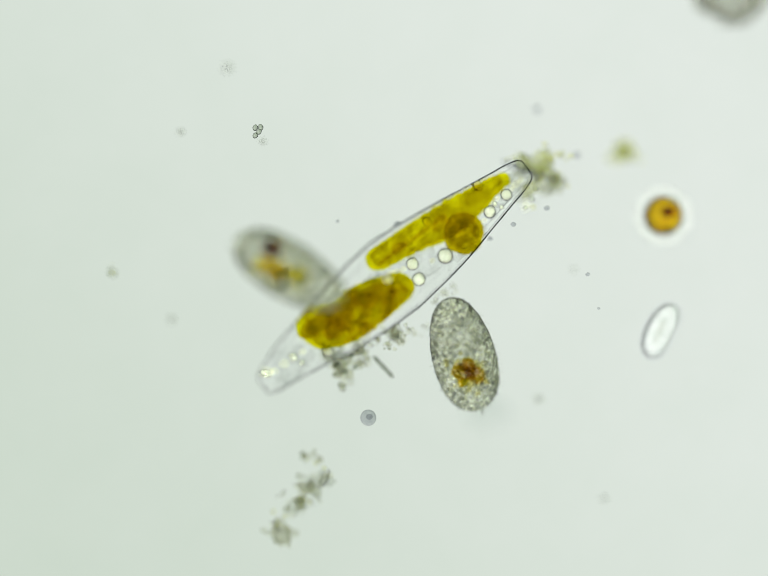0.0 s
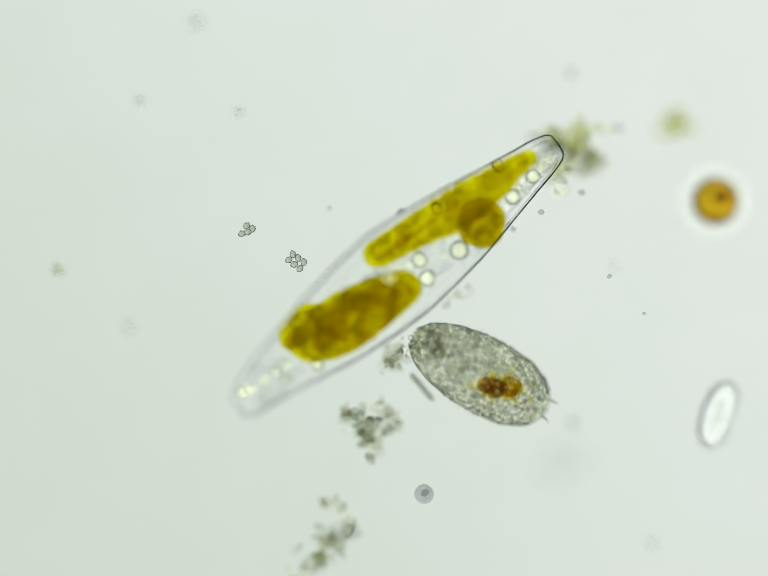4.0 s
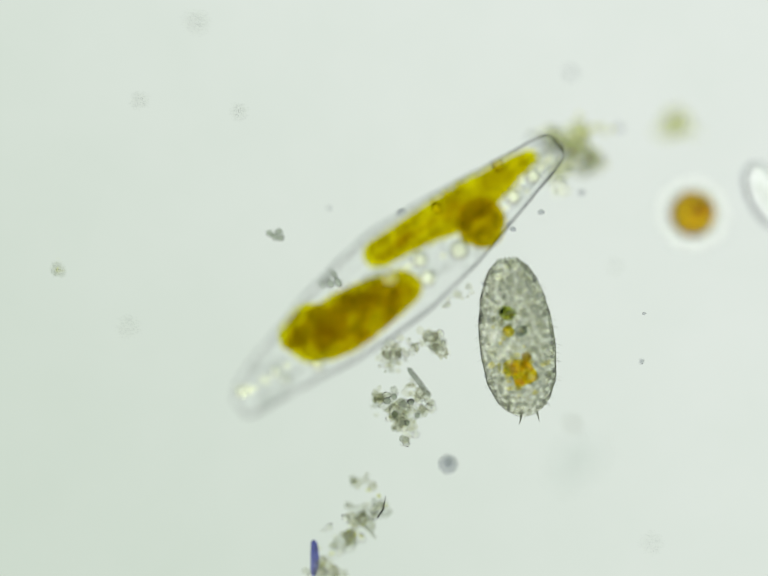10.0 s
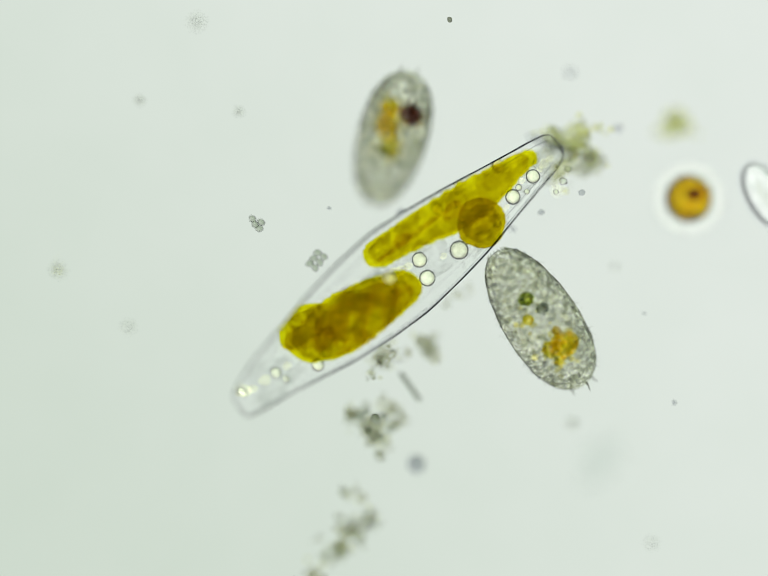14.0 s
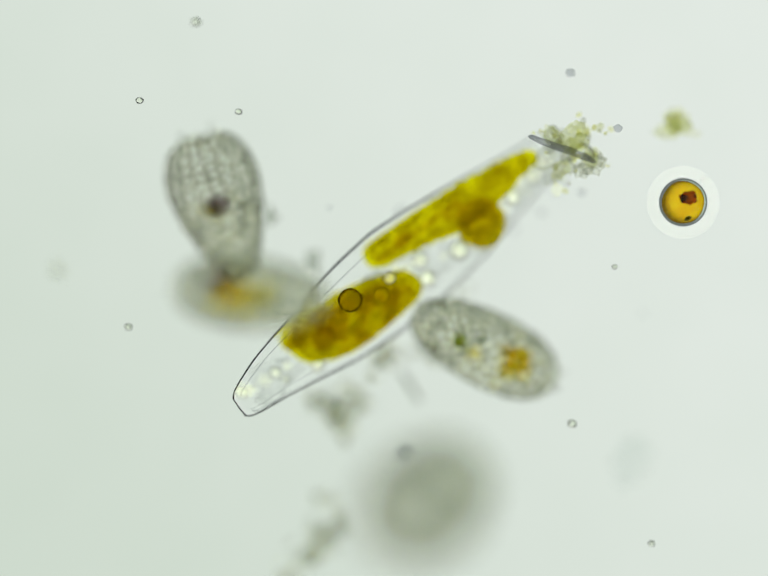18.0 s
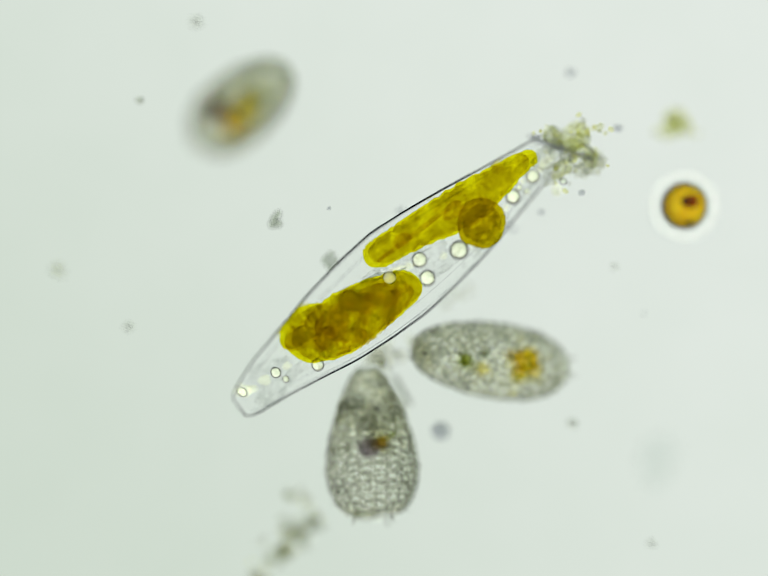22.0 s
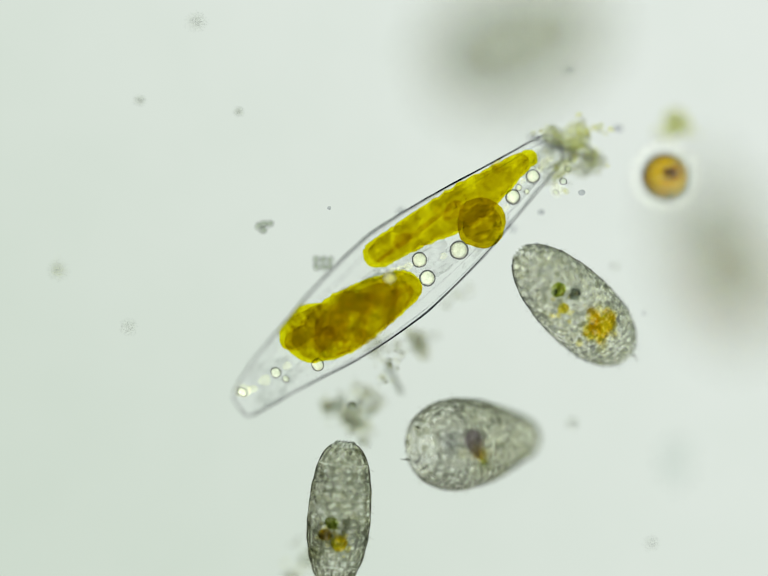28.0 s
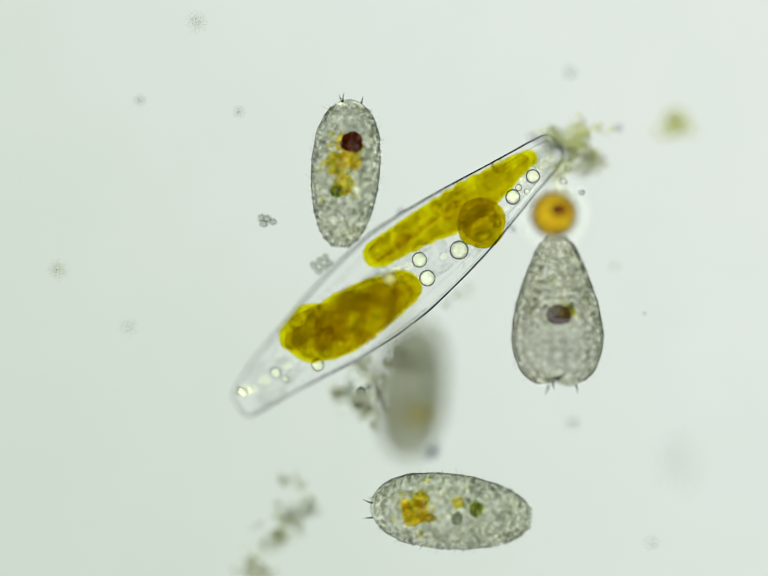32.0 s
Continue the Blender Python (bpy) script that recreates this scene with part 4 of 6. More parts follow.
# ---- what swims and drifts ----
def motions():
    walk(focal_plane, [
        (0, pose(0, 0, 0.26)), (3.5, pose(0, 0, 0.26)), (5, pose(0, 0, 0.17)), (5.5, pose(0, 0, 0.15)), (6.5, pose(0, 0, 0.14)),
        (7, pose(0, 0, 0.14)), (7.5, pose(0, 0, 0.2)), (8, pose(0, 0, 0.29)), (8.5, pose(0, 0, 0.28)), (9, pose(0, 0, 0.21)),
        (9.5, pose(0, 0, 0.19)), (10, pose(0, 0, 0.18)), (10.5, pose(0, 0, 0.21)), (11, pose(0, 0, 0.29)), (11.5, pose(0, 0, 0.31)),
        (14.5, pose(0, 0, 0.31)), (16.5, pose(0, 0, 0.2)), (17, pose(0, 0, 0.25)), (17.5, pose(0, 0, 0.42)), (18, pose(0, 0, 0.55)),
        (18.5, pose(0, 0, 0.44)), (19, pose(0, 0, 0.35)), (19.5, pose(0, 0, 0.37)), (20, pose(0, 0, 0.39)), (20.5, pose(0, 0, 0.2)),
        (21, pose(0, 0, 0.36)), (21.5, pose(0, 0, 0.38)), (22, pose(0, 0, 0.4)), (22.5, pose(0, 0, 0.44)), (23, pose(0, 0, 0.55)),
        (23.5, pose(0, 0, 0.52)), (24, pose(0, 0, 0.36)), (24.5, pose(0, 0, 0.22)), (25, pose(0, 0, 0.15)), (25.5, pose(0, 0, 0.14)),
        (27, pose(0, 0, 0.34)), (27.5, pose(0, 0, 0.36)), (28, pose(0, 0, 0.35)), (29, pose(0, 0, 0.36)), (30, pose(0, 0, 0.33)),
        (31, pose(0, 0, 0.32)), (32, pose(0, 0, 0.32)),
    ])
    walk(cil_a, [
        (0, pose(0.3319, -0.2787, 0.22, 19, -32, 105.6)), (0.5, pose(0.4246, -0.1691, 0.22, 40, -13, 137.1)), (0.75, pose(0.4236, -0.16, 0.22, 39.5, -13, 172)),
        (1, pose(0.5103, -0.1882, 0.22, 39, -13, 130.6)), (1.5, pose(0.3214, -0.2674, 0.22, 27, -13, 177.1)), (1.75, pose(0.2539, -0.2207, 0.23, 22, -13, 128)),
        (2, pose(0.3536, -0.1764, 0.24, 20, -13, 81.9)), (2.1, pose(0.4405, -0.2416, 0.24, 20, -13, 121)), (2.5, pose(0.4154, -0.1881, 0.24, 22, -13, 134.3)),
        (3, pose(0.4279, -0.2207, 0.24, 18, -13, 142.8)), (3.5, pose(0.2987, -0.2694, 0.22, -2, -13, 148.2)), (4.5, pose(0.3622, -0.2968, 0.18, -50, -13, 153.4)),
        (5.5, pose(0.3116, -0.2856, 0.18, -24, -13, 189.4)), (6, pose(0.2084, -0.367, 0.19, -7, -38, 135.8)), (6.5, pose(0.2937, -0.2459, 0.16, -3, -25, 97.5)),
        (7, pose(0.5621, -0.0869, 0.41, 0, -13, 128.2)), (7.2, pose(0.5601, -0.0155, 0.3, 6, -13, 152)), (7.5, pose(0.5915, -0.1088, 0.22, 15, -13, 122.9)),
        (7.8, pose(0.5763, -0.1869, 0.28, 28.4, -13, 178)), (8, pose(0.7221, -0.3946, 0.32, 38, -4, 247)), (8.3, pose(0.7783, -0.5917, 0.3, 48, -48, 322)),
        (8.5, pose(1.0525, -0.4983, 0.3, 51, -13, 397.9)), (8.6, pose(1.105, -0.3033, 0.3, 51, -13, 432)), (8.8, pose(1.6084, 0.1465, 0.32, 48, -13, 430)),
        (9, pose(1.9414, -0.02, 0.32, 41, -13, 395)), (26.8, pose(2.1029, 0.8077, 2.4, -22.4609, 0, 395)), (27.6, pose(1.5597, 0.5989, 2.4, -25.313, 0, 430)),
        (27.9, pose(1.1771, 0.2147, 2.5, -26.3826, 0, 450)), (28, pose(1.0248, 0.097, 2.5, -26.7391, 0, 470)), (28.1, pose(1.0663, 0.1385, 2.5, -27.0957, 0, 455)),
        (28.2, pose(1.0871, 0.18, 2.5, -27.4522, 0, 440)), (28.35, pose(1.135, 0.1114, 2.4, -27.987, 0, 420)), (28.5, pose(1.211, -0.1126, 2.2, -28.5217, 0, 410)),
        (28.8, pose(1.9575, -0.3166, 1.8, -29.5913, 0, 395)), (32, pose(1.9414, -0.02, 0.32, -41, -13, 395)),
    ])
    walk(cil_b, [
        (0, pose(-0.448, -2.2471, 0.2, 24, -12, 70)), (4.6, pose(-0.3752, -1.5276, 0.2, 7, -12, 75)), (5.5, pose(0.0352, -0.7834, 0.16, 12, -12, 99.6)),
        (6, pose(-0.2771, -0.7082, 0.16, 22, -12, 92.5)), (6.5, pose(-0.1766, -0.6155, 0.12, 39, -12, 103)), (7, pose(0.0476, -0.4993, 0.32, 48, -31, 99.5)),
        (7.5, pose(0.1734, -0.4347, 0.2, 33, -12, 104.4)), (8, pose(0.2701, -0.2927, 0.17, 3, -12, 93.6)), (8.5, pose(0.3156, -0.2772, 0.26, -22, -12, 94.8)),
        (9, pose(0.4033, -0.1832, 0.22, -30, -12, 97.2)), (9.5, pose(0.4104, -0.1725, 0.2, -25, -12, 96.5)), (10, pose(0.4542, -0.1709, 0.19, -25, -12, 97.1)),
        (10.5, pose(0.43, -0.1347, 0.22, -32, -12, 99.4)), (11, pose(0.4021, -0.1326, 0.28, -35, -12, 69.1)), (11.5, pose(0.3852, -0.2976, 0.29, -20, -12, 103.1)),
        (11.7, pose(0.3581, -0.4204, 0.286, -7.6, -15.6, 141)), (12, pose(0.3145, -0.4079, 0.28, 11, -21, 128.2)), (12.5, pose(0.2196, -0.319, 0.26, 38, -41, 130.2)),
        (13, pose(0.3687, -0.2369, 0.28, 43, -12, 121.3)), (13.5, pose(0.4227, -0.2159, 0.29, 31, -12, 129.1)), (14, pose(0.5311, -0.1076, 0.29, 20, -12, 123.4)),
        (14.3, pose(0.6149, -0.0311, 0.29, 18.8, -12, 152)), (14.5, pose(0.5369, -0.0809, 0.29, 18, -12, 139.5)), (16.5, pose(0.4536, -0.1019, 0.25, -47, -22, 139.8)),
        (17, pose(0.4108, -0.1495, 0.26, -49, -21, 124.8)), (17.5, pose(0.3879, -0.1632, 0.32, -30, -12, 133.7)), (18, pose(0.3433, -0.2033, 0.3, -9, -12, 153.4)),
        (18.5, pose(0.2953, -0.2486, 0.28, 0, -12, 135)), (19, pose(0.3846, -0.2073, 0.32, 2, -12, 146.1)), (19.5, pose(0.2912, -0.2488, 0.33, 11, -12, 143)),
        (20, pose(0.2718, -0.2818, 0.35, 31, -12, 136.3)), (20.5, pose(0.2839, -0.2647, 0.26, 49, -29, 138.3)), (21, pose(0.1473, -0.3403, 0.33, 46, -12, 168.3)),
        (21.1, pose(0.0077, -0.4193, 0.34, 42, -12, 186)), (21.25, pose(0.1086, -0.4035, 0.35, 35.5, -12, 140)), (21.4, pose(0.1912, -0.379, 0.35, 28, -12, 86)),
        (21.5, pose(0.3257, -0.2401, 0.36, 22, -12, 72.2)), (21.75, pose(0.4201, -0.2645, 0.3, 7, -12, 98)), (22, pose(0.366, -0.2462, 0.2, -6, -12, 171.5)),
        (22.3, pose(0.3362, -0.2893, 0.2, -15.75, -12, 238)), (22.45, pose(0.3755, -0.2112, 0.19, -18.375, -12, 180)), (22.6, pose(0.4778, -0.1794, 0.18, -21, -12, 120)),
        (22.8, pose(0.5787, -0.0856, 0.17, -21, -12, 100)), (23, pose(0.6227, -0.1083, 0.16, -20, -12, 151.2)), (23.2, pose(0.6676, -0.0706, 0.12, -19, -12, 172)),
        (23.4, pose(0.6757, -0.0708, 0.08, -20, -12, 205)), (23.6, pose(0.5898, -0.0539, 0.08, -22, -12, 280)), (23.8, pose(0.9737, -0.0538, 0.12, -26, -15, 352)),
        (24, pose(1.0677, 0.0176, 0.2, -31, -43, 398.1)), (24.2, pose(1.1105, 0.1022, 0.2, -37, -12, 455)), (24.5, pose(1.1063, 0.1441, 0.2, -42, -12, 481.5)),
        (24.8, pose(0.9008, 0.1728, 0.17, -41, -10, 520)), (25, pose(0.8253, 0.1865, 0.16, -36, -12, 529.7)), (25.5, pose(0.7523, 0.1612, 0.15, -9, -41, 508.5)),
        (27.5, pose(0.6608, 0.0817, 0.3, 25, -26, 490.4)), (27.7, pose(0.6302, -0.0467, 0.3, 24.6, -24.4, 470.8)), (27.9, pose(0.6224, -0.0389, 0.3, 24.2, -22.8, 495.2)),
        (28, pose(0.6475, -0.0575, 0.3, 24, -22, 496.4)), (28.25, pose(0.4814, -0.0776, 0.34, 27, -12, 554.4)), (28.4, pose(0.4941, -0.0423, 0.36, 27.6, -16.8, 573.84)),
        (28.5, pose(0.5026, -0.0188, 0.72, 28, -20, 586.8)), (28.7, pose(0.3998, -0.3998, 0.72, 27, -36, 645.8)), (28.85, pose(0.6039, -0.5148, 0.5, 25, -12, 700)),
        (29, pose(0.7679, -0.5334, 0.42, 21, -12, 751.1)), (29.25, pose(0.8957, -0.3631, 0.45, 10, -12, 803.5)), (29.5, pose(0.8046, 0.1188, 0.6, -5, -12, 858.4)),
        (29.75, pose(0.6841, 0.1349, 1.05, -21, -47, 869.9)), (30, pose(0.5395, 0.1526, 0.86, -35, -58, 870)), (30.2, pose(0.0259, 0.2312, 0.9, -43, -25, 885)),
        (30.4, pose(-0.261, 0.2758, 0.6, -48, -62, 880)), (30.6, pose(-0.3677, 0.3251, 0.6, -48, -45, 845)), (30.8, pose(-0.3723, 0.3206, 0.62, -45, -50, 850.3)),
        (30.9, pose(-0.3396, 0.2242, 0.8, -42, -20, 885)), (31, pose(-0.3123, 0.1739, 0.98, -39, -30, 959.7)), (31.3, pose(-0.3783, -0.3632, 0.85, -28.2, -12, 1005)),
        (31.5, pose(-0.3057, -0.6179, 0.42, -21, -12, 1020.2)), (31.75, pose(-0.1977, -0.6439, 0.36, -14, -12, 1043.9)), (32, pose(0.2247, -0.7594, 0.34, -11, -12, 1075.6)),
    ])
    walk(cil_c, [
        (0, pose(-0.3791, 0.0669, 0.72, -18, -5, -31)), (0.4, pose(-0.2704, 0.2984, 0.45, -32.6667, -8, 15)), (0.55, pose(-0.3727, 0.2423, 0.47, -38.1667, -25, -35)),
        (0.7, pose(-0.4659, 0.1305, 0.47, -42.6667, -10, -85)), (0.9, pose(-0.5777, -0.1195, 0.47, -48, -5, -57.9)), (1, pose(-0.5052, -0.2749, 0.65, -49, -5, -41.8)),
        (1.2, pose(-0.5477, -0.1554, 0.32, -48, -15, 5)), (1.35, pose(-0.6199, -0.1135, 0.295, -43.5, -10, 22)), (1.5, pose(-0.4981, 0.0721, 0.27, -39, -5, 42.1)),
        (1.63, pose(-0.387, 0.3705, 0.3, -31.72, -5, 68)), (2, pose(0.0217, 0.7637, 0.29, -11, -5, 49.6)), (2.3, pose(0.44, 1.12, 0.32, 7, -5, 50)),
        (3, pose(0.5248, 1.6409, 0.37, 27, -5, 110)), (5, pose(1.0231, 1.807, 0.37, 38, -5, 180)), (8.6, pose(1.6535, 0.6315, 0.77, -21, -5, 170)),
        (8.9, pose(0.6946, 0.4388, 0.87, -22, -5, 138)), (9, pose(0.3669, 0.638, 0.82, -22, -5, 148.7)), (9.3, pose(0.1085, 1.0819, 0.57, -17, -5, 112)),
        (9.6, pose(0.0593, 1.5461, 0.52, -6, -5, 85)), (9.9, pose(0.3569, 1.7153, 0.47, 10, -5, 40)), (10.4, pose(0.772, 1.6699, 0.42, 39, -5, -40)),
        (10.7, pose(0.7223, 1.3717, 0.42, 49, -5, -98)), (11, pose(0.666, 0.8977, 0.37, 50, -5, -102.3)), (11.2, pose(0.4994, 0.7665, 0.39, 46, -5, -142.6)),
        (11.5, pose(0.0554, 0.5153, 0.45, 35, -5, -106.8)), (11.8, pose(-0.1904, 0.2653, 0.77, 22, -5, -52)), (12, pose(-0.1976, 0.1499, 0.99, 14, -45, -35)),
        (12.3, pose(-0.1944, 0.1655, 1.02, 6, -40, -50)), (12.8, pose(-0.1514, 0.1659, 0.97, 3, -48, -52)), (13, pose(-0.2445, 0.1369, 1.09, 2, -20, -62)),
        (13.3, pose(-0.3814, 0.0369, 1.07, -1, -10, -40)), (13.5, pose(0.0902, 0.2384, 0.97, -6, -20, -98)), (13.6, pose(0.1135, 0.4237, 0.85, -9.6667, -15, -122)),
        (13.8, pose(0.1142, 0.6021, 0.72, -17, -35, -108)), (14, pose(0.0281, 0.5067, 0.55, -26, -27, -105.6)), (14.3, pose(-0.4098, 0.0548, 0.39, -40, -5, -111)),
        (14.5, pose(-0.5209, -0.139, 0.33, -47, -5, -87)), (15.5, pose(-0.8018, -0.3512, 0.42, -29, -5, -40)), (16.5, pose(-0.8296, -0.0562, 0.47, 15, 38, 40)),
        (17, pose(-0.4953, 0.0788, 0.42, 17, -5, -23.1)), (17.5, pose(-0.5012, 0.1199, 0.45, 18, -5, -37.7)), (18, pose(-0.4379, -0.0192, 1.12, 29, -5, -5)),
        (18.5, pose(-0.5702, -0.2255, 0.97, 42, -5, -45)), (18.75, pose(-0.6991, -0.0193, 0.97, 45, -5, -10)), (19, pose(-0.7494, 0.1906, 0.92, 41, -5, 15)),
        (19.5, pose(-0.5843, 0.4036, 0.77, 18, 40, 28)), (19.75, pose(-0.4998, 0.3584, 0.57, 1, -5, -17)), (19.9, pose(-0.4542, 0.3618, 0.51, -8, -12, -40)),
        (20, pose(-0.4032, 0.2487, 0.47, -14, -18, -62)), (20.5, pose(-0.4257, 0.25, 0.23, -33, -5, -54.6)), (21, pose(-0.4493, 0.1622, 0.44, -33, -21, -57.8)),
        (21.4, pose(-0.4604, 0.2072, 0.57, -27, -45, -35)), (21.5, pose(-0.5188, 0.1165, 0.6, -26.25, -15, -78)), (21.7, pose(-0.5261, 0.1983, 0.7, -24.75, -10, -82)),
        (21.85, pose(-0.5297, 0.4237, 0.85, -24.25, -10, -20)), (22, pose(-0.4667, 0.6024, 0.92, -25, 45, 42)), (22.2, pose(-0.3945, 0.7873, 0.82, -27, -5, 50)),
        (22.4, pose(-0.389, 0.9244, 0.77, -30, -5, 10)), (22.6, pose(-0.3109, 0.9081, 0.77, -31, -5, -35)), (22.8, pose(-0.0227, 0.7435, 0.82, -30, -5, -30)),
        (23, pose(0.3813, 0.7863, 0.82, -26, -5, 9.5)), (23.2, pose(0.5146, 0.7873, 0.82, -19, -15, -50)), (23.4, pose(0.4441, 0.7607, 0.92, -9, -5, -80)),
        (23.6, pose(0.4655, 0.5863, 0.97, 3, -20, -85)), (23.8, pose(0.7893, 0.4248, 0.77, 16, -5, -40)), (24, pose(0.9461, 0.4566, 0.59, 28, -33, -35)),
        (24.2, pose(0.8738, 0.5207, 0.59, 38, -10, -85)), (24.4, pose(0.7441, 0.1692, 0.59, 44, -5, -105)), (24.6, pose(0.7114, 0.177, 0.63, 47, -5, -130)),
        (24.8, pose(0.7247, -0.0147, 0.67, 46, -5, -110)), (25, pose(0.7746, -0.3546, 0.69, 42, -5, -90)), (25.2, pose(0.7339, -0.8201, 0.42, 35, -5, -120)),
        (25.5, pose(0.3697, -0.888, 0.27, 25, -5, -178.2)), (25.8, pose(-0.1399, -1.2188, 0.32, 17, -5, -150)), (26.5, pose(0.857, -1.6808, 0.37, 13, -5, -70)),
        (27.5, pose(2.0196, -0.186, 0.37, -11, -5, 0)), (28.2, pose(1.6832, 1.554, 0.42, -46, -5, -50)), (28.6, pose(1.1033, 1.438, 0.42, -52, -5, -85)),
        (29, pose(1.0335, 0.8793, 0.41, -42, -5, -83.2)), (29.25, pose(0.9363, 0.923, 0.45, -8, -5, -50)), (29.38, pose(0.8262, 0.8957, 0.45, 10, -30, -108)),
        (29.5, pose(0.7779, 0.8319, 0.5, 32, -50, -165)), (29.75, pose(0.6188, 0.8623, 0.5, 75, -28, -155.3)), (30, pose(0.3872, 0.7622, 0.33, 110, -5, -102.2)),
        (30.25, pose(0.2406, 0.6993, 0.32, 85, -5, -91.7)), (30.5, pose(0.1281, 0.6091, 0.33, 55, -5, -68.5)), (30.75, pose(0.0699, 0.5899, 0.33, 28, -5, -51.1)),
        (31, pose(0.0281, 0.5716, 0.35, 9, -5, -48.3)), (31.25, pose(-0.0042, 0.5195, 0.35, 14, -5, -39.2)), (31.5, pose(0.1246, 0.6436, 0.37, 21, -5, -30.6)),
        (31.75, pose(0.0773, 0.6243, 0.35, 30, -29, -75.3)), (32, pose(-0.1315, 0.3919, 0.33, 40, -5, -93.8)),
    ])
    walk(cil_d, [
        (0, pose(1.4497, 1.2995, 0.85, 45, -6, 60)), (0.4, pose(1.8033, 1.8004, 0.85, 36, -6, 70)), (2, pose(1.1754, 2.1145, 0.6, 15, -6, 130)),
        (4, pose(0.6829, 2.1145, 0.6, -49, -6, 200)), (5, pose(0.4367, 2.1145, 0.6, -7, -6, 240)), (6, pose(0.1904, 2.1145, 0.6, 5, -6, 270)),
        (12, pose(-1.8, 1.9, 0.8, -30, -6, 200)), (15, pose(-2.2, -0.2, 1, -36, -6, 120)), (16.5, pose(-1.45, -0.95, 1.2, -38, -6, 60)),
        (16.7, pose(-1.0699, -0.847, 1.2, -47, -6, 30)), (16.8, pose(-0.5796, -0.6613, 1.2, -47, -6, 20)), (16.9, pose(-0.4161, -0.2526, 1.3, -47, -25, 70)),
        (17, pose(-0.35, 0.19, 1.35, -47, -50, 85)), (17.1, pose(-0.1581, 0.399, 0.95, -47, -6, 45)), (17.2, pose(0.2126, 0.5771, 0.78, -47, -6, 20)),
        (17.3, pose(0.2961, 0.7214, 0.78, -47, -6, 55)), (17.4, pose(0.1441, 0.6827, 0.8, -47, -6, 95)), (17.5, pose(-0.0532, 0.6986, 0.78, -47, -6, 130)),
        (17.6, pose(-0.2886, 0.6531, 0.78, -47, -6, 180)), (17.7, pose(-0.5316, 0.6075, 0.78, -47, -6, 230)), (17.8, pose(-0.5655, 0.4704, 0.8, -46, -6, 245.1)),
        (18, pose(-0.5427, 0.2689, 0.8, -40, -6, 287.6)), (18.2, pose(-0.4683, 0.2244, 0.72, -32, -6, 309)), (18.6, pose(-0.539, 0.0885, 0.64, -17, -6, 302.9)),
        (19, pose(-0.569, -0.0163, 0.45, -8, -6, 281.5)), (19.4, pose(-0.4872, -0.2638, 0.58, -6, -6, 298.3)), (19.5, pose(-0.4827, -0.3234, 0.6, -6, -6, 289)),
        (19.8, pose(-0.3972, -0.6821, 0.48, -4, -6, 309)), (20, pose(0.1425, -1.0301, 0.42, -0, -6, 350)), (20.5, pose(0.1428, -1.1404, 0.38, 18, -6, 400)),
        (21, pose(0.1758, -1.2471, 0.4, 42, -6, 455)), (21.5, pose(0.2002, -0.9793, 0.45, 52, -6, 485)), (21.7, pose(-0.0308, -0.8395, 0.5, 46, -6, 470)),
        (22, pose(-0.0436, -0.5256, 0.56, 37, -6, 452.9)), (22.5, pose(0.0498, -0.4614, 0.7, 10, -6, 450.9)), (23, pose(0.2407, -0.3313, 0.84, -10, -6, 457.8)),
        (23.5, pose(0.3226, -0.2202, 0.8, -15, -6, 461.9)), (24, pose(0.4948, -0.114, 0.38, -15, -6, 473.6)), (24.5, pose(0.5027, -0.0501, 0.26, -25, -6, 471.5)),
        (25, pose(0.4554, -0.1122, 0.25, -41, -20, 465)), (25.5, pose(0.4772, -0.1141, 0.17, -45, -6, 474.5)), (26.5, pose(0.3767, -0.2867, 0.3, 4, -6, 510)),
        (27.5, pose(0.3015, -0.468, 0.42, 32, -6, 544.5)), (27.7, pose(0.0154, -0.6264, 0.42, 30, -15, 548)), (27.8, pose(0.0773, -0.6029, 0.43, 28.8889, -60, 500)),
        (27.9, pose(0.1468, -0.572, 0.43, 27.6667, -72, 432)), (28, pose(0.3077, -0.5202, 0.51, 26, -40, 367.4)), (28.25, pose(0.7006, -0.4096, 0.4, 24, -6, 402.2)),
        (28.5, pose(0.7321, -0.3137, 0.38, 25, -6, 480.1)), (28.75, pose(0.6036, -0.0929, 0.4, 28, -6, 506.4)), (29, pose(0.5028, -0.1558, 0.42, 31, -6, 522.4)),
        (29.25, pose(0.4494, -0.1625, 0.4, 33, -21, 495)), (29.5, pose(0.4882, -0.1356, 0.38, 32, -6, 490.8)), (29.75, pose(0.4924, -0.1312, 0.37, 25, -6, 481.7)),
        (30, pose(0.537, -0.1033, 0.37, 13, -6, 502.2)), (30.25, pose(0.5467, -0.0199, 0.36, -2, -6, 496.3)), (30.5, pose(0.5118, -0.0274, 0.36, -18, -6, 484.2)),
        (30.75, pose(0.6087, -0.1163, 0.37, -32, -6, 496.5)), (31, pose(0.6828, -0.1989, 0.38, -42, -6, 529.2)), (31.3, pose(0.4644, -0.6348, 0.4, -45.6, -6, 565)),
        (31.5, pose(0.1756, -0.8648, 0.42, -44, -6, 520)), (31.75, pose(0.2706, -0.6706, 0.38, -38, -6, 444.6)), (32, pose(0.5871, -0.0822, 0.37, -30, -6, 451)),
    ])
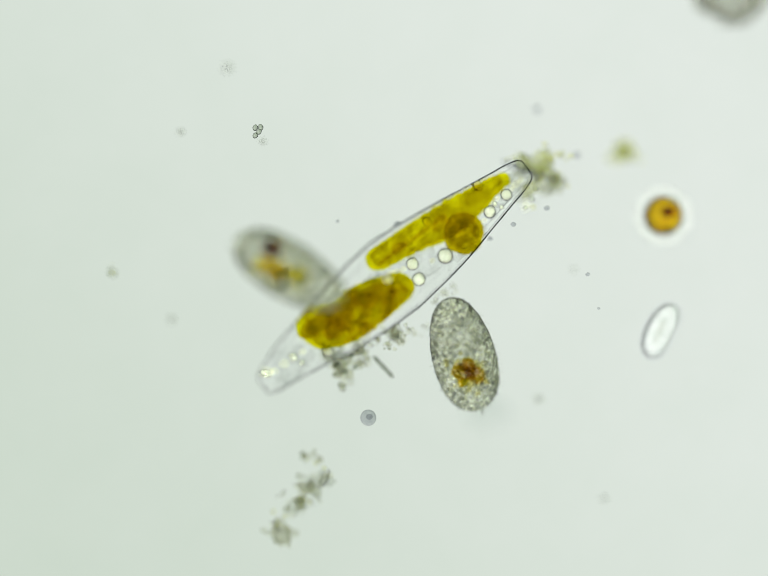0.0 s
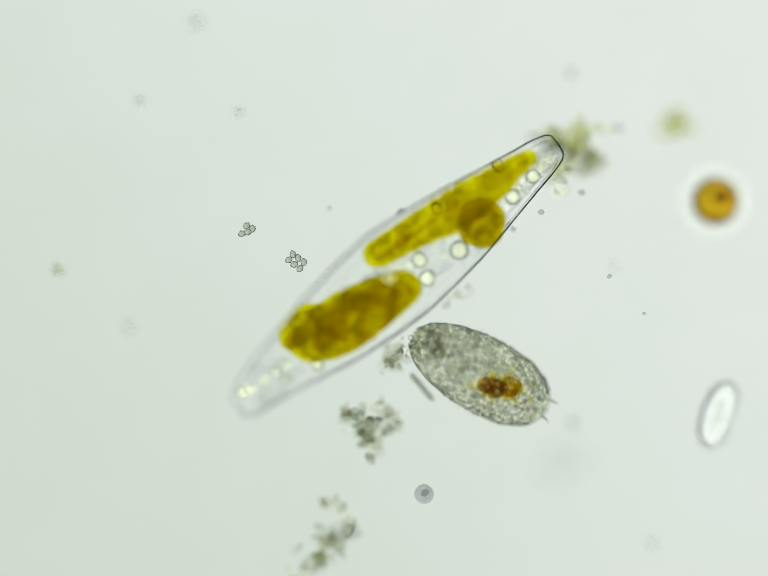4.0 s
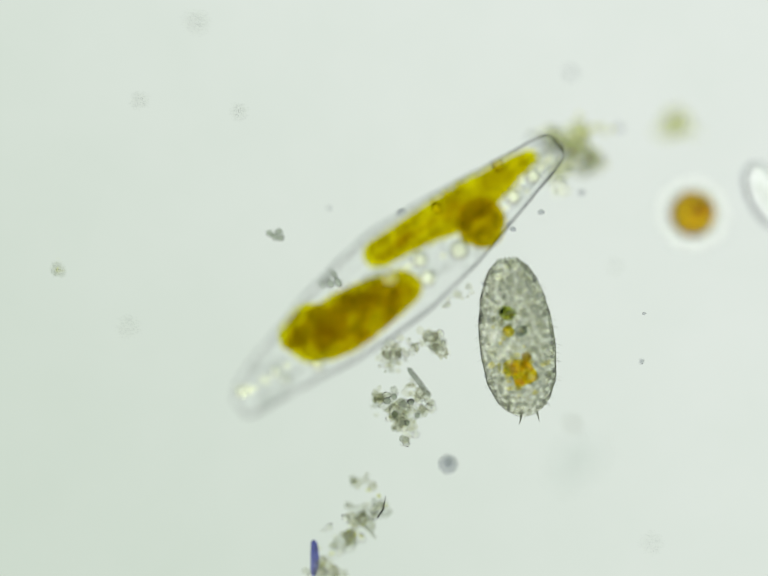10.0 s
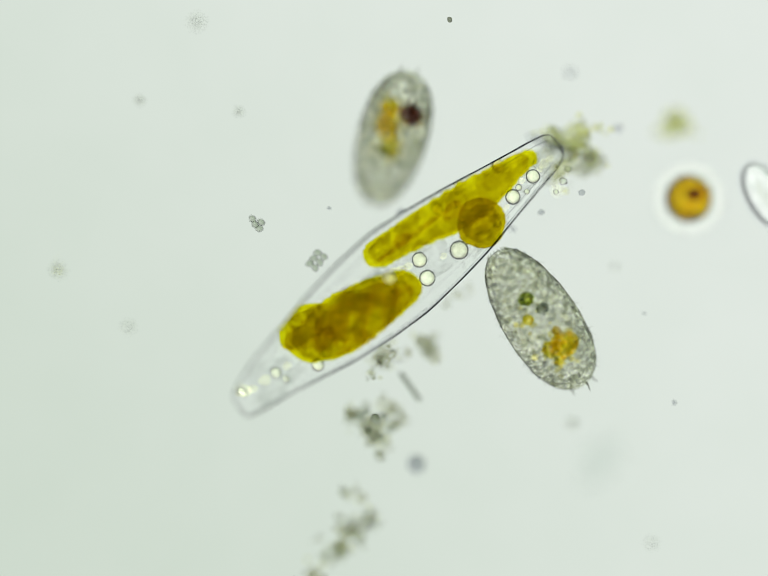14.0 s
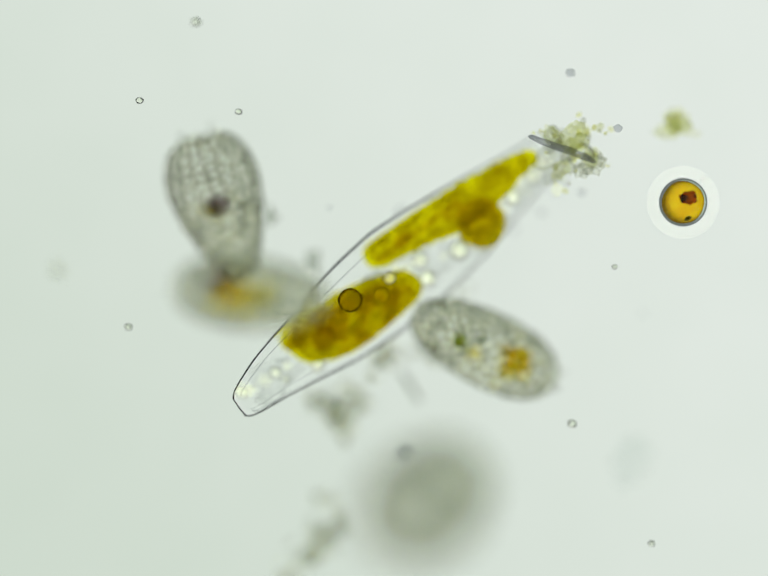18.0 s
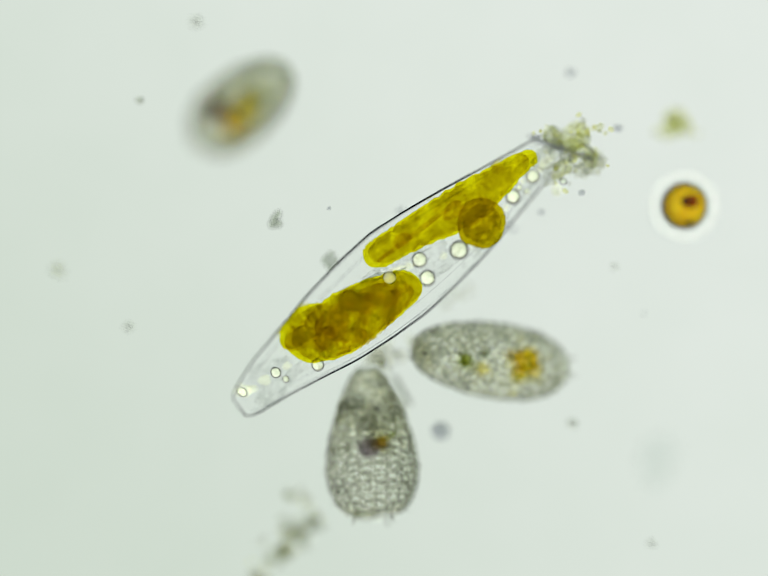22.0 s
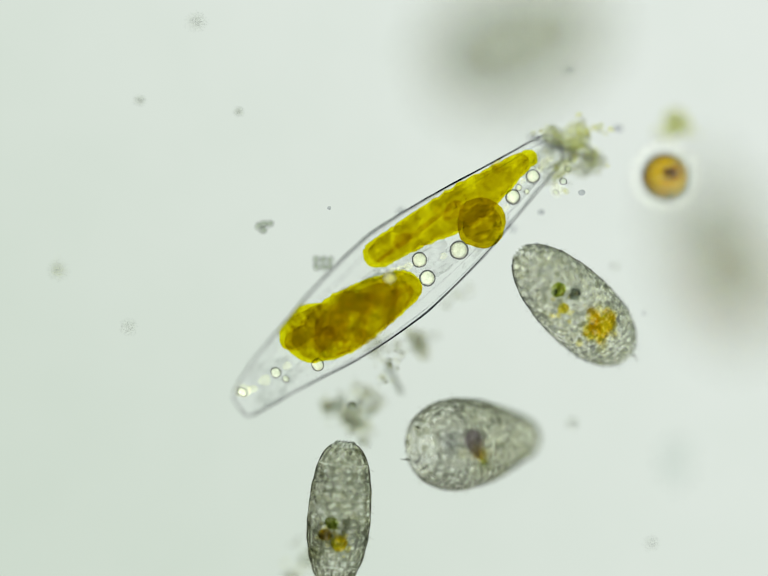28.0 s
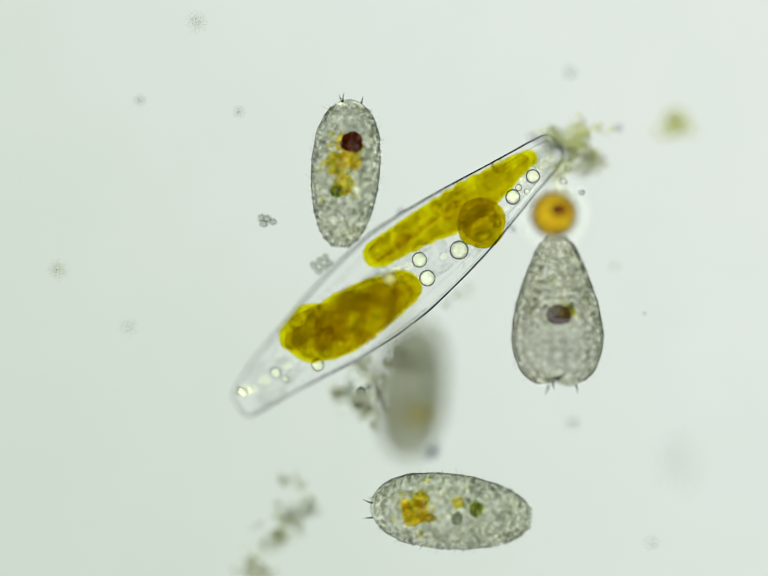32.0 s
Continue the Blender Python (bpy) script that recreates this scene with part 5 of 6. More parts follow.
    walk(cil_g, [
        (0, pose(-0.2855, -2.6409, 0.29, -44, -4, 90.0)), (27.2, pose(-0.2234, -1.5208, 0.29, -40, -4, 92.0)), (28, pose(-0.1523, -0.773, 0.33, -47, -4, 85.2)),
        (28.25, pose(-0.1907, -0.6147, 0.31, -38, -4, 96.1)), (28.5, pose(-0.07, -0.5872, 0.31, -24, -4, 101.9)), (28.75, pose(-0.1358, -0.5905, 0.31, -10, -4, 94.1)),
        (29, pose(0.0183, -0.5275, 0.33, 2, -4, 91.8)), (29.25, pose(0.1241, -0.424, 0.31, 10, -4, 97.0)), (29.5, pose(0.2024, -0.3773, 0.31, 14, -4, 106.5)),
        (29.75, pose(0.2017, -0.385, 0.3, 15, -4, 100.4)), (30, pose(0.2818, -0.3613, 0.29, 15, -4, 112.1)), (30.25, pose(0.2685, -0.3502, 0.29, 15, -4, 102.8)),
        (30.5, pose(0.2644, -0.3462, 0.28, 19, -4, 98.8)), (30.75, pose(0.2611, -0.3387, 0.28, 25, -4, 99.5)), (31, pose(0.256, -0.3243, 0.29, 33, -4, 85.3)),
        (31.25, pose(0.307, -0.2679, 0.33, 40, -4, 56.7)), (31.5, pose(0.228, -0.3988, 0.4, 45, -4, 39.1)), (31.75, pose(0.1966, -0.3299, 0.8, 45, -4, 47.0)),
        (32, pose(0.0904, -0.3419, 0.95, 39, -30, 85.4)),
    ])
    walk(cil_f, [
        (0, pose(-3.2123, 0.5474, 1.5, 1, 0, 0)), (15, pose(-2.6383, -1.4288, 1.5, -22, 0, 60)), (15.6, pose(-0.2883, -1.7421, 1.5, -49, 0, 20)),
        (16.1, pose(1.1217, -1.1938, 1.5, -49, 0, 90)), (16.5, pose(0.5704, -0.3071, 1.5, 5, 0, 20)), (16.6, pose(0.7783, -0.2473, 1.6, 5, 0, 10)),
        (16.7, pose(1.0564, -0.1736, 1.7, 5, 0, 0)), (16.9, pose(1.4615, -0.1736, 1.7, 5, 0, -40)), (17.1, pose(1.3242, -0.1727, 1.8, 5, 0, -80)),
        (17.2, pose(1.068, -0.6206, 1.75, 5, 0, -120)), (17.3, pose(0.6422, -0.8948, 1.75, 5, 20, -160)), (17.5, pose(0.2309, -1.4721, 1.75, 5, 40, -190)),
        (17.8, pose(0.0144, -1.1866, 1.7, 5, 55, -250)), (18, pose(0.1371, -0.6711, 1.75, 5, 55, -320)), (18.1, pose(0.6765, -0.1367, 1.8, 5, 50, -320)),
        (18.2, pose(0.9597, 0.4835, 1.75, 5, 30, -300)), (18.4, pose(1.6606, 1.3314, 1.9, 5, 20, -300)), (19, pose(2.8299, 2.3188, 1.6, 29, 0, -380)),
        (22, pose(2.2184, 3.7412, 1.5, -27, 0, -410)), (25, pose(-2.6383, 3.2712, 1.5, 22, 0, -400)), (26.8, pose(-2.3249, 0.1379, 1.5, 21, 0, -420)),
        (27.2, pose(-1.4555, 0.4176, 1.6, 20, 0, -380)), (27.5, pose(-0.6137, 0.4467, 1.75, 21, 0, -350)), (28, pose(0.4043, 0.7514, 2.2, 16, 0, -340)),
        (28.1, pose(0.6125, 0.7886, 2.2, 12.8, 0, -355)), (28.2, pose(0.9294, 0.7886, 2.2, 9.6, 0, -370)), (28.4, pose(1.2955, 1.0632, 2.2, 0.2, 0, -390)),
        (28.8, pose(2.09, 1.5461, 1.9, -23, 0, -400)), (32, pose(2.5317, -0.9588, 1.5, 2, 0, -420)),
    ])
    walk(spore, [
        (0, pose(1.1394, 0.2916, 0.56, 0, 0, 0)), (0.5, pose(1.1355, 0.2896, 0.56, 0, 0, 0)), (1, pose(1.1335, 0.2876, 0.56, 0, 0, 0)),
        (1.5, pose(1.1341, 0.2932, 0.56, 0, 0, 0)), (2, pose(1.112, 0.2846, 0.56, 0, 0, 0)), (2.5, pose(1.1186, 0.2912, 0.56, 0, 0, 0)),
        (3, pose(1.117, 0.2895, 0.56, 0, 0, 0)), (3.5, pose(1.1202, 0.2945, 0.56, 0, 0, 0)), (5.5, pose(1.0791, 0.2764, 0.56, 0, 0, 0)),
        (6, pose(1.0791, 0.2764, 0.56, 0, 0, 0)), (6.5, pose(1.0791, 0.2797, 0.56, 0, 0, 0)), (7, pose(1.0906, 0.2961, 0.56, 0, 0, 0)),
        (7.5, pose(1.0791, 0.2928, 0.56, 0, 0, 0)), (8, pose(1.0709, 0.2895, 0.56, 0, 0, 0)), (8.5, pose(1.0544, 0.2731, 0.56, 0, 0, 0)),
        (9, pose(1.0413, 0.2484, 0.56, 0, 0, 0)), (9.5, pose(1.038, 0.2484, 0.56, 0, 0, 0)), (10, pose(1.038, 0.25, 0.56, 0, 0, 0)),
        (10.5, pose(1.0298, 0.2566, 0.56, 0, 0, 0)), (11, pose(1.0166, 0.2632, 0.56, 0, 0, 0)), (12, pose(1.0199, 0.2764, 0.56, 0, 0, 0)),
        (13, pose(1.0347, 0.2945, 0.56, 0, 0, 0)), (14, pose(1.0248, 0.301, 0.56, 0, 0, 0)), (14.5, pose(1.0248, 0.306, 0.56, 0, 0, 0)),
        (16.5, pose(1.0166, 0.2846, 0.56, 0, 0, 0)), (17, pose(1.0133, 0.2862, 0.56, 0, 0, 0)), (18, pose(1.0051, 0.2879, 0.56, 0, 0, 0)),
        (19, pose(1.0215, 0.2879, 0.56, 0, 0, 0)), (20, pose(1.01, 0.2797, 0.56, 0, 0, 0)), (21, pose(1.0051, 0.2797, 0.56, 0, 0, 0)),
        (22, pose(1.01, 0.2764, 0.56, 0, 0, 0)), (23, pose(0.9771, 0.2813, 0.56, 0, 0, 0)), (23.5, pose(0.9706, 0.2731, 0.56, 0, 0, 0)),
        (24, pose(0.9228, 0.329, 0.56, 0, 0, 0)), (24.5, pose(0.9146, 0.3751, 0.56, 0, 0, 0)), (25, pose(0.9278, 0.3915, 0.56, 0, 0, 0)),
        (25.5, pose(0.9393, 0.3882, 0.56, 0, 0, 0)), (27.5, pose(0.9064, 0.3455, 0.56, 0, 0, 0)), (28, pose(0.9442, 0.3751, 0.56, 0, 0, 0)),
        (28.25, pose(0.936, 0.3685, 0.56, 0, 0, 0)), (28.5, pose(0.8899, 0.3389, 0.56, 0, 0, 0)), (29, pose(0.862, 0.3438, 0.56, 0, 0, 0)),
        (29.5, pose(0.862, 0.329, 0.56, 0, 0, 0)), (30, pose(0.7962, 0.2928, 0.56, 0, 0, 0)), (30.5, pose(0.737, 0.2533, 0.56, 0, 0, 0)),
        (30.75, pose(0.6514, 0.25, 0.56, 0, 0, 0)), (31, pose(0.5823, 0.25, 0.56, 0, 0, 0)), (31.5, pose(0.5609, 0.2221, 0.56, 0, 0, 0)),
        (32, pose(0.5708, 0.2484, 0.56, 0, 0, 0)),
    ])
    walk(cyst, [
        (0, pose(1.1321, -0.1767, 0.42, 0, 0, 64)), (0.5, pose(1.1361, -0.4267, 0.42, 0, 0, 72)), (1, pose(1.1361, -0.4267, 0.42, 0, 0, 70)),
        (1.5, pose(1.1469, -0.4283, 0.42, 0, 0, 72)), (2, pose(1.1249, -0.4258, 0.42, 0, 0, 72)), (3, pose(1.1298, -0.4258, 0.42, 0, 0, 72)),
        (6, pose(1.1298, -0.434, 0.42, 0, 0, 68)), (8, pose(1.1398, -0.4274, 0.42, 0, 0, 72)), (8.4, pose(1.3518, -0.2849, 0.42, 0, 0, 85)),
        (9, pose(1.274, 0.2916, 0.42, 0, 0, 112)), (10, pose(1.2889, 0.3115, 0.42, 0, 0, 115)), (11, pose(1.2856, 0.3164, 0.42, 0, 0, 118)),
        (14.5, pose(1.2856, 0.3115, 0.42, 0, 0, 118)), (15.3, pose(1.5175, -0.3512, 0.42, 0, 0, 112)), (16, pose(1.1033, -0.6825, 0.42, 0, 0, 110)),
        (16.5, pose(0.8383, -0.6958, 0.42, 0, 0, 108)), (17, pose(0.8267, -0.7024, 0.42, 0, 0, 108)), (17.5, pose(0.835, -0.6958, 0.42, 0, 0, 106)),
        (17.9, pose(1.0536, -1.0967, 0.42, 0, 0, 100)), (19, pose(1.3518, -1.5109, 0.42, 0, 0, 100)), (32, pose(1.5175, -1.6765, 0.42, 0, 0, 100)),
    ])
    walk(ball, [
        (0, pose(-0.0603, -0.5362, 0.26, 0, 0, 0)), (0.5, pose(0.0424, -0.4537, 0.26, 0, 0, 2)), (1, pose(0.0605, -0.4013, 0.26, 0, 0, 5)),
        (1.5, pose(0.176, -0.5095, 0.17, 0, 0, 8)), (2, pose(0.0944, -0.7026, 0.08, 0, 0, 10)), (2.5, pose(0.1359, -0.6494, 0.165, 0, 0, 12)),
        (3, pose(0.122, -0.68, 0.25, 0, 0, 15)), (3.5, pose(0.1271, -0.7057, 0.232, 0, 0, 18)), (5.5, pose(0.1611, -0.6999, 0.158, 0, 0, 28)),
        (6, pose(0.089, -0.7476, 0.14, 0, 0, 30)), (6.5, pose(0.1109, -0.7764, 0.135, 0, 0, 32)), (7, pose(0.1614, -0.7429, 0.13, 0, 0, 35)),
        (7.5, pose(0.2034, -0.7431, 0.125, 0, 0, 38)), (8, pose(0.2035, -0.6088, 0.12, 0, 0, 40)), (9, pose(0.2174, -0.5426, 0.08, 0, 0, 45)),
        (10, pose(0.2207, -0.6066, 0.08, 0, 0, 50)), (11, pose(0.1736, -0.5763, 0.08, 0, 0, 55)), (12, pose(0.1146, -0.5341, 0.08, 0, 0, 60)),
        (13, pose(0.1112, -0.5931, 0.08, 0, 0, 65)), (14, pose(0.1112, -0.6066, 0.08, 0, 0, 70)), (14.5, pose(0.0858, -0.5837, 0.116, 0, 0, 72)),
        (16.5, pose(0.1603, -0.6379, 0.26, 0, 0, 82)), (17, pose(0.1151, -0.6375, 0.274, 0, 0, 85)), (17.5, pose(0.0934, -0.5954, 0.288, 0, 0, 88)),
        (18, pose(0.0767, -0.5699, 0.302, 0, 0, 90)), (19, pose(0.1764, -0.3994, 0.33, 0, 0, 95)), (20, pose(0.1434, -0.4703, 0.287, 0, 0, 100)),
        (22, pose(0.1943, -0.4891, 0.2, 0, 0, 110)), (24, pose(0.3451, -0.3601, 0.2, 0, 0, 120)), (24.5, pose(0.3702, -0.4556, 0.2, 0, 0, 122)),
        (25, pose(0.2898, -0.5595, 0.2, 0, 0, 125)), (27.5, pose(0.2455, -0.5247, 0.12, 0, 0, 138)), (30, pose(0.1985, -0.5754, 0.109, 0, 0, 150)),
        (31, pose(0.1784, -0.5756, 0.104, 0, 0, 155)), (32, pose(0.1616, -0.5589, 0.1, 0, 0, 160)),
    ])
    walk(colony_a, [
        (0, pose(-0.407, 0.0376, 0.24, 0, 0, 20)), (1, pose(-0.417, 0.0537, 0.24, 0, 0, 29)), (1.5, pose(-0.3314, 0.122, 0.24, 0, 0, 34)),
        (2, pose(-0.3076, 0.1722, 0.24, 0, 0, 38)), (3, pose(-0.3544, 0.1003, 0.24, 0, 0, 47)), (3.5, pose(-0.3276, 0.0886, 0.24, 0, 0, 52)),
        (5.5, pose(-0.2658, 0.0886, 0.24, 0, 0, 70)), (6, pose(-0.3293, 0.0802, 0.24, 0, 0, 74)), (7, pose(-0.2875, 0.0468, 0.24, 0, 0, 83)),
        (8, pose(-0.2457, 0.0251, 0.24, 0, 0, 92)), (9, pose(-0.1789, 0.0301, 0.24, 0, 0, 101)), (10, pose(-0.1739, 0.0167, 0.24, 0, 0, 110)),
        (11, pose(-0.1739, 0.0217, 0.24, 0, 0, 119)), (12, pose(-0.2457, 0.0301, 0.24, 0, 0, 128)), (13, pose(-0.224, 0.0719, 0.24, 0, 0, 137)),
        (14, pose(-0.2273, 0.097, 0.24, 0, 0, 146)), (16.5, pose(-0.2156, 0.097, 0.24, 0, 0, 168)), (17, pose(-0.2156, 0.097, 0.24, 0, 0, 173)),
        (18, pose(-0.2407, 0.097, 0.24, 0, 0, 182)), (19, pose(-0.2357, 0.0919, 0.24, 0, 0, 191)), (20, pose(-0.2073, 0.1137, 0.24, 0, 0, 200)),
        (21, pose(-0.1739, 0.1387, 0.24, 0, 0, 209)), (22, pose(-0.1789, 0.0886, 0.24, 0, 0, 218)), (23, pose(-0.1989, 0.097, 0.24, 0, 0, 227)),
        (24, pose(-0.1906, 0.0802, 0.24, 0, 0, 236)), (25, pose(-0.1872, 0.0886, 0.24, 0, 0, 245)), (27.5, pose(-0.2156, 0.0853, 0.24, 0, 0, 268)),
        (28, pose(-0.2106, 0.0853, 0.24, 0, 0, 272)), (29, pose(-0.2073, 0.0853, 0.24, 0, 0, 281)), (30, pose(-0.1939, 0.0769, 0.24, 0, 0, 290)),
        (31, pose(-0.2006, 0.0635, 0.24, 0, 0, 299)), (32, pose(-0.2156, 0.0802, 0.24, 0, 0, 308)),
    ])
    walk(colony_b, [
        (0, pose(-0.5113, 0.6416, 0.26, 0, 0, 60)), (0.8, pose(-0.5677, 0.3154, 0.26, 0, 0, 54)), (1, pose(-0.608, 0.1584, 0.26, 0, 0, 52)),
        (1.5, pose(-0.5481, 0.2485, 0.26, 0, 0, 48)), (2, pose(-0.4743, 0.3223, 0.26, 0, 0, 44)), (3, pose(-0.5494, 0.2271, 0.26, 0, 0, 36)),
        (3.5, pose(-0.5244, 0.2138, 0.26, 0, 0, 32)), (5.5, pose(-0.3073, 0.1136, 0.26, 0, 0, 16)), (6, pose(-0.516, 0.2138, 0.26, 0, 0, 12)),
        (7, pose(-0.5578, 0.2305, 0.26, 0, 0, 4)), (8, pose(-0.4242, 0.2004, 0.26, 0, 0, -4)), (9, pose(-0.3774, 0.1887, 0.26, 0, 0, -12)),
        (10, pose(-0.3707, 0.1754, 0.26, 0, 0, -20)), (11, pose(-0.3657, 0.1754, 0.26, 0, 0, -28)), (12, pose(-0.4242, 0.2054, 0.26, 0, 0, -36)),
        (13, pose(-0.4108, 0.2338, 0.26, 0, 0, -44)), (14, pose(-0.4375, 0.2171, 0.26, 0, 0, -52)), (16.5, pose(-0.324, 0.2305, 0.26, 0, 0, -72)),
        (17, pose(-0.3824, 0.2722, 0.26, 0, 0, -76)), (18, pose(-0.3908, 0.2472, 0.26, 0, 0, -84)), (19, pose(-0.3991, 0.2355, 0.26, 0, 0, -92)),
        (20, pose(-0.3741, 0.2639, 0.26, 0, 0, -100)), (21, pose(-0.3273, 0.314, 0.26, 0, 0, -108)), (22, pose(-0.3741, 0.2338, 0.26, 0, 0, -116)),
        (23, pose(-0.3874, 0.2472, 0.26, 0, 0, -124)), (24, pose(-0.3858, 0.2221, 0.26, 0, 0, -132)), (25, pose(-0.3858, 0.2221, 0.26, 0, 0, -140)),
        (27.5, pose(-0.4075, 0.2204, 0.26, 0, 0, -160)), (28, pose(-0.4108, 0.2171, 0.26, 0, 0, -164)), (29, pose(-0.4041, 0.2221, 0.26, 0, 0, -172)),
        (30, pose(-0.3858, 0.2271, 0.26, 0, 0, -180)), (31, pose(-0.3991, 0.2305, 0.26, 0, 0, -188)), (32, pose(-0.3991, 0.2355, 0.26, 0, 0, -196)),
    ])
    walk(clump_a, [
        (0, pose(-0.1656, -0.2998, 0.12, 0, 0, 0)), (1, pose(-0.0949, -0.4008, 0.12, 0, 0, 1)), (2, pose(-0.0822, -0.4143, 0.12, 0, 0, 2)),
        (3, pose(-0.0654, -0.4647, 0.12, 0, 0, 2)), (3.5, pose(-0.0486, -0.4731, 0.12, 0, 0, 3)), (6, pose(-0.0738, -0.4563, 0.12, 0, 0, 5)),
        (7, pose(-0.0654, -0.4395, 0.12, 0, 0, 6)), (8, pose(-0.0235, -0.4395, 0.12, 0, 0, 6)), (9, pose(0.0352, -0.406, 0.12, 0, 0, 7)),
        (10, pose(0.0604, -0.4143, 0.12, 0, 0, 8)), (11, pose(0.0352, -0.3976, 0.12, 0, 0, 9)), (12, pose(-0.0906, -0.4311, 0.12, 0, 0, 10)),
        (13, pose(-0.0654, -0.4395, 0.12, 0, 0, 10)), (14, pose(-0.0319, -0.4647, 0.12, 0, 0, 11)), (16.5, pose(-0.0067, -0.4647, 0.12, 0, 0, 13)),
        (17, pose(-0.0235, -0.4814, 0.12, 0, 0, 14)), (18, pose(-0.1577, -0.4143, 0.12, 0, 0, 14)), (19, pose(-0.0319, -0.4647, 0.12, 0, 0, 15)),
        (20, pose(-0.1074, -0.4395, 0.12, 0, 0, 16)), (21, pose(-0.0906, -0.4395, 0.12, 0, 0, 17)), (22, pose(-0.0403, -0.4395, 0.12, 0, 0, 18)),
        (24, pose(0.1107, -0.4479, 0.12, 0, 0, 19)), (25, pose(0.0604, -0.4731, 0.12, 0, 0, 20)), (25.5, pose(0.0604, -0.4731, 0.12, 0, 0, 20)),
        (27.5, pose(-0.0906, -0.4395, 0.12, 0, 0, 22)), (28, pose(-0.1074, -0.4227, 0.12, 0, 0, 22)), (29, pose(-0.0403, -0.4898, 0.12, 0, 0, 23)),
        (30, pose(0.0436, -0.4647, 0.12, 0, 0, 24)), (31, pose(0.0185, -0.4563, 0.12, 0, 0, 25)), (32, pose(-0.0738, -0.3724, 0.12, 0, 0, 26)),
    ])
    walk(clump_b, [
        (0, pose(0.0364, -0.1886, 0.12, 0, 0, 0)), (1, pose(0.1274, -0.2088, 0.12, 0, 0, -1)), (2, pose(0.1359, -0.1879, 0.12, 0, 0, -1)),
        (3, pose(0.1527, -0.213, 0.12, 0, 0, -2)), (6, pose(0.1946, -0.1711, 0.12, 0, 0, -4)), (7, pose(0.1694, -0.213, 0.12, 0, 0, -4)),
        (8, pose(0.1275, -0.2214, 0.12, 0, 0, -5)), (9, pose(0.1694, -0.1711, 0.12, 0, 0, -5)), (10, pose(0.1694, -0.1879, 0.12, 0, 0, -6)),
        (12, pose(0.0268, -0.2382, 0.12, 0, 0, -7)), (13, pose(0.1107, -0.2047, 0.12, 0, 0, -8)), (14, pose(0.1443, -0.2047, 0.12, 0, 0, -8)),
        (17, pose(0.1778, -0.213, 0.12, 0, 0, -10)), (19, pose(0.1275, -0.2047, 0.12, 0, 0, -11)), (22, pose(0.1275, -0.2214, 0.12, 0, 0, -13)),
        (24, pose(0.2281, -0.1543, 0.12, 0, 0, -14)), (25, pose(0.1862, -0.1879, 0.12, 0, 0, -15)), (28, pose(0.1107, -0.1879, 0.12, 0, 0, -17)),
        (30, pose(0.1443, -0.1879, 0.12, 0, 0, -18)), (32, pose(0.0772, -0.255, 0.12, 0, 0, -19)),
    ])
    walk(grains, [
        (0, pose(0.05, -0.2, 0.25, 0, 0, 0)), (8, pose(0.05, -0.225, 0.25, 0, 0, 4)), (13, pose(0, -0.243, 0.25, 0, 0, 8)), (14, pose(-0.02, -0.252, 0.25, 0, 0, 9)),
        (17, pose(-0.027, -0.26, 0.25, 0, 0, 12)), (24, pose(0.0, -0.262, 0.25, 0, 0, 15)), (32, pose(0.022, -0.265, 0.25, 0, 0, 20)),
    ])
    walk(drift_flake, [
        (0, pose(2.2566, -0.6324, 0.45, 0, 0, 0)), (4.5, pose(1.5343, -0.5226, 0.45, 0, 0, 18)), (5.5, pose(0.7136, -0.5059, 0.45, 0, 0, 22)),
        (6, pose(0.6834, -0.5394, 0.45, 0, 0, 24)), (7, pose(0.6834, -0.5142, 0.45, 0, 0, 28)), (7.6, pose(0.7973, -0.7739, 0.45, 0, 0, 30)),
        (8.5, pose(1.0318, -1.3601, 0.45, 0, 0, 34)), (32, pose(1.1993, -1.5276, 0.45, 0, 0, 128)),
    ])
    walk(smudge, [
        (0, pose(0.42, -0.5, 1.0, 0, 0, 0)), (3, pose(0.555, -0.57, 1.0, 0, 0, 10)), (9, pose(0.62, -0.57, 1.0, 0, 0, 30)), (21, pose(0.88, -0.565, 1.0, 0, 0, 60)), (32, pose(0.97, -0.57, 1.0, 0, 0, 90)),
    ])
    walk(mote_a, [
        (0, pose(0.8423, 0.0537, 0.24, 0, 0, 0)), (8, pose(0.7372, -0.0535, 0.24, 0, 0, 56)), (9, pose(0.7907, -0.1471, 0.24, 0, 0, 63)),
        (10, pose(0.8793, -0.2508, 0.24, 0, 0, 70)), (12, pose(0.9127, -0.3176, 0.24, 0, 0, 84)), (13, pose(0.9662, -0.3678, 0.24, 0, 0, 91)),
        (14, pose(0.9913, -0.3912, 0.24, 0, 0, 98)), (16.5, pose(1.1635, -0.5216, 0.24, 0, 0, 116)), (18, pose(1.5312, -0.6887, 0.24, 0, 0, 126)),
        (32, pose(1.8656, -0.8559, 0.24, 0, 0, 224)),
    ])
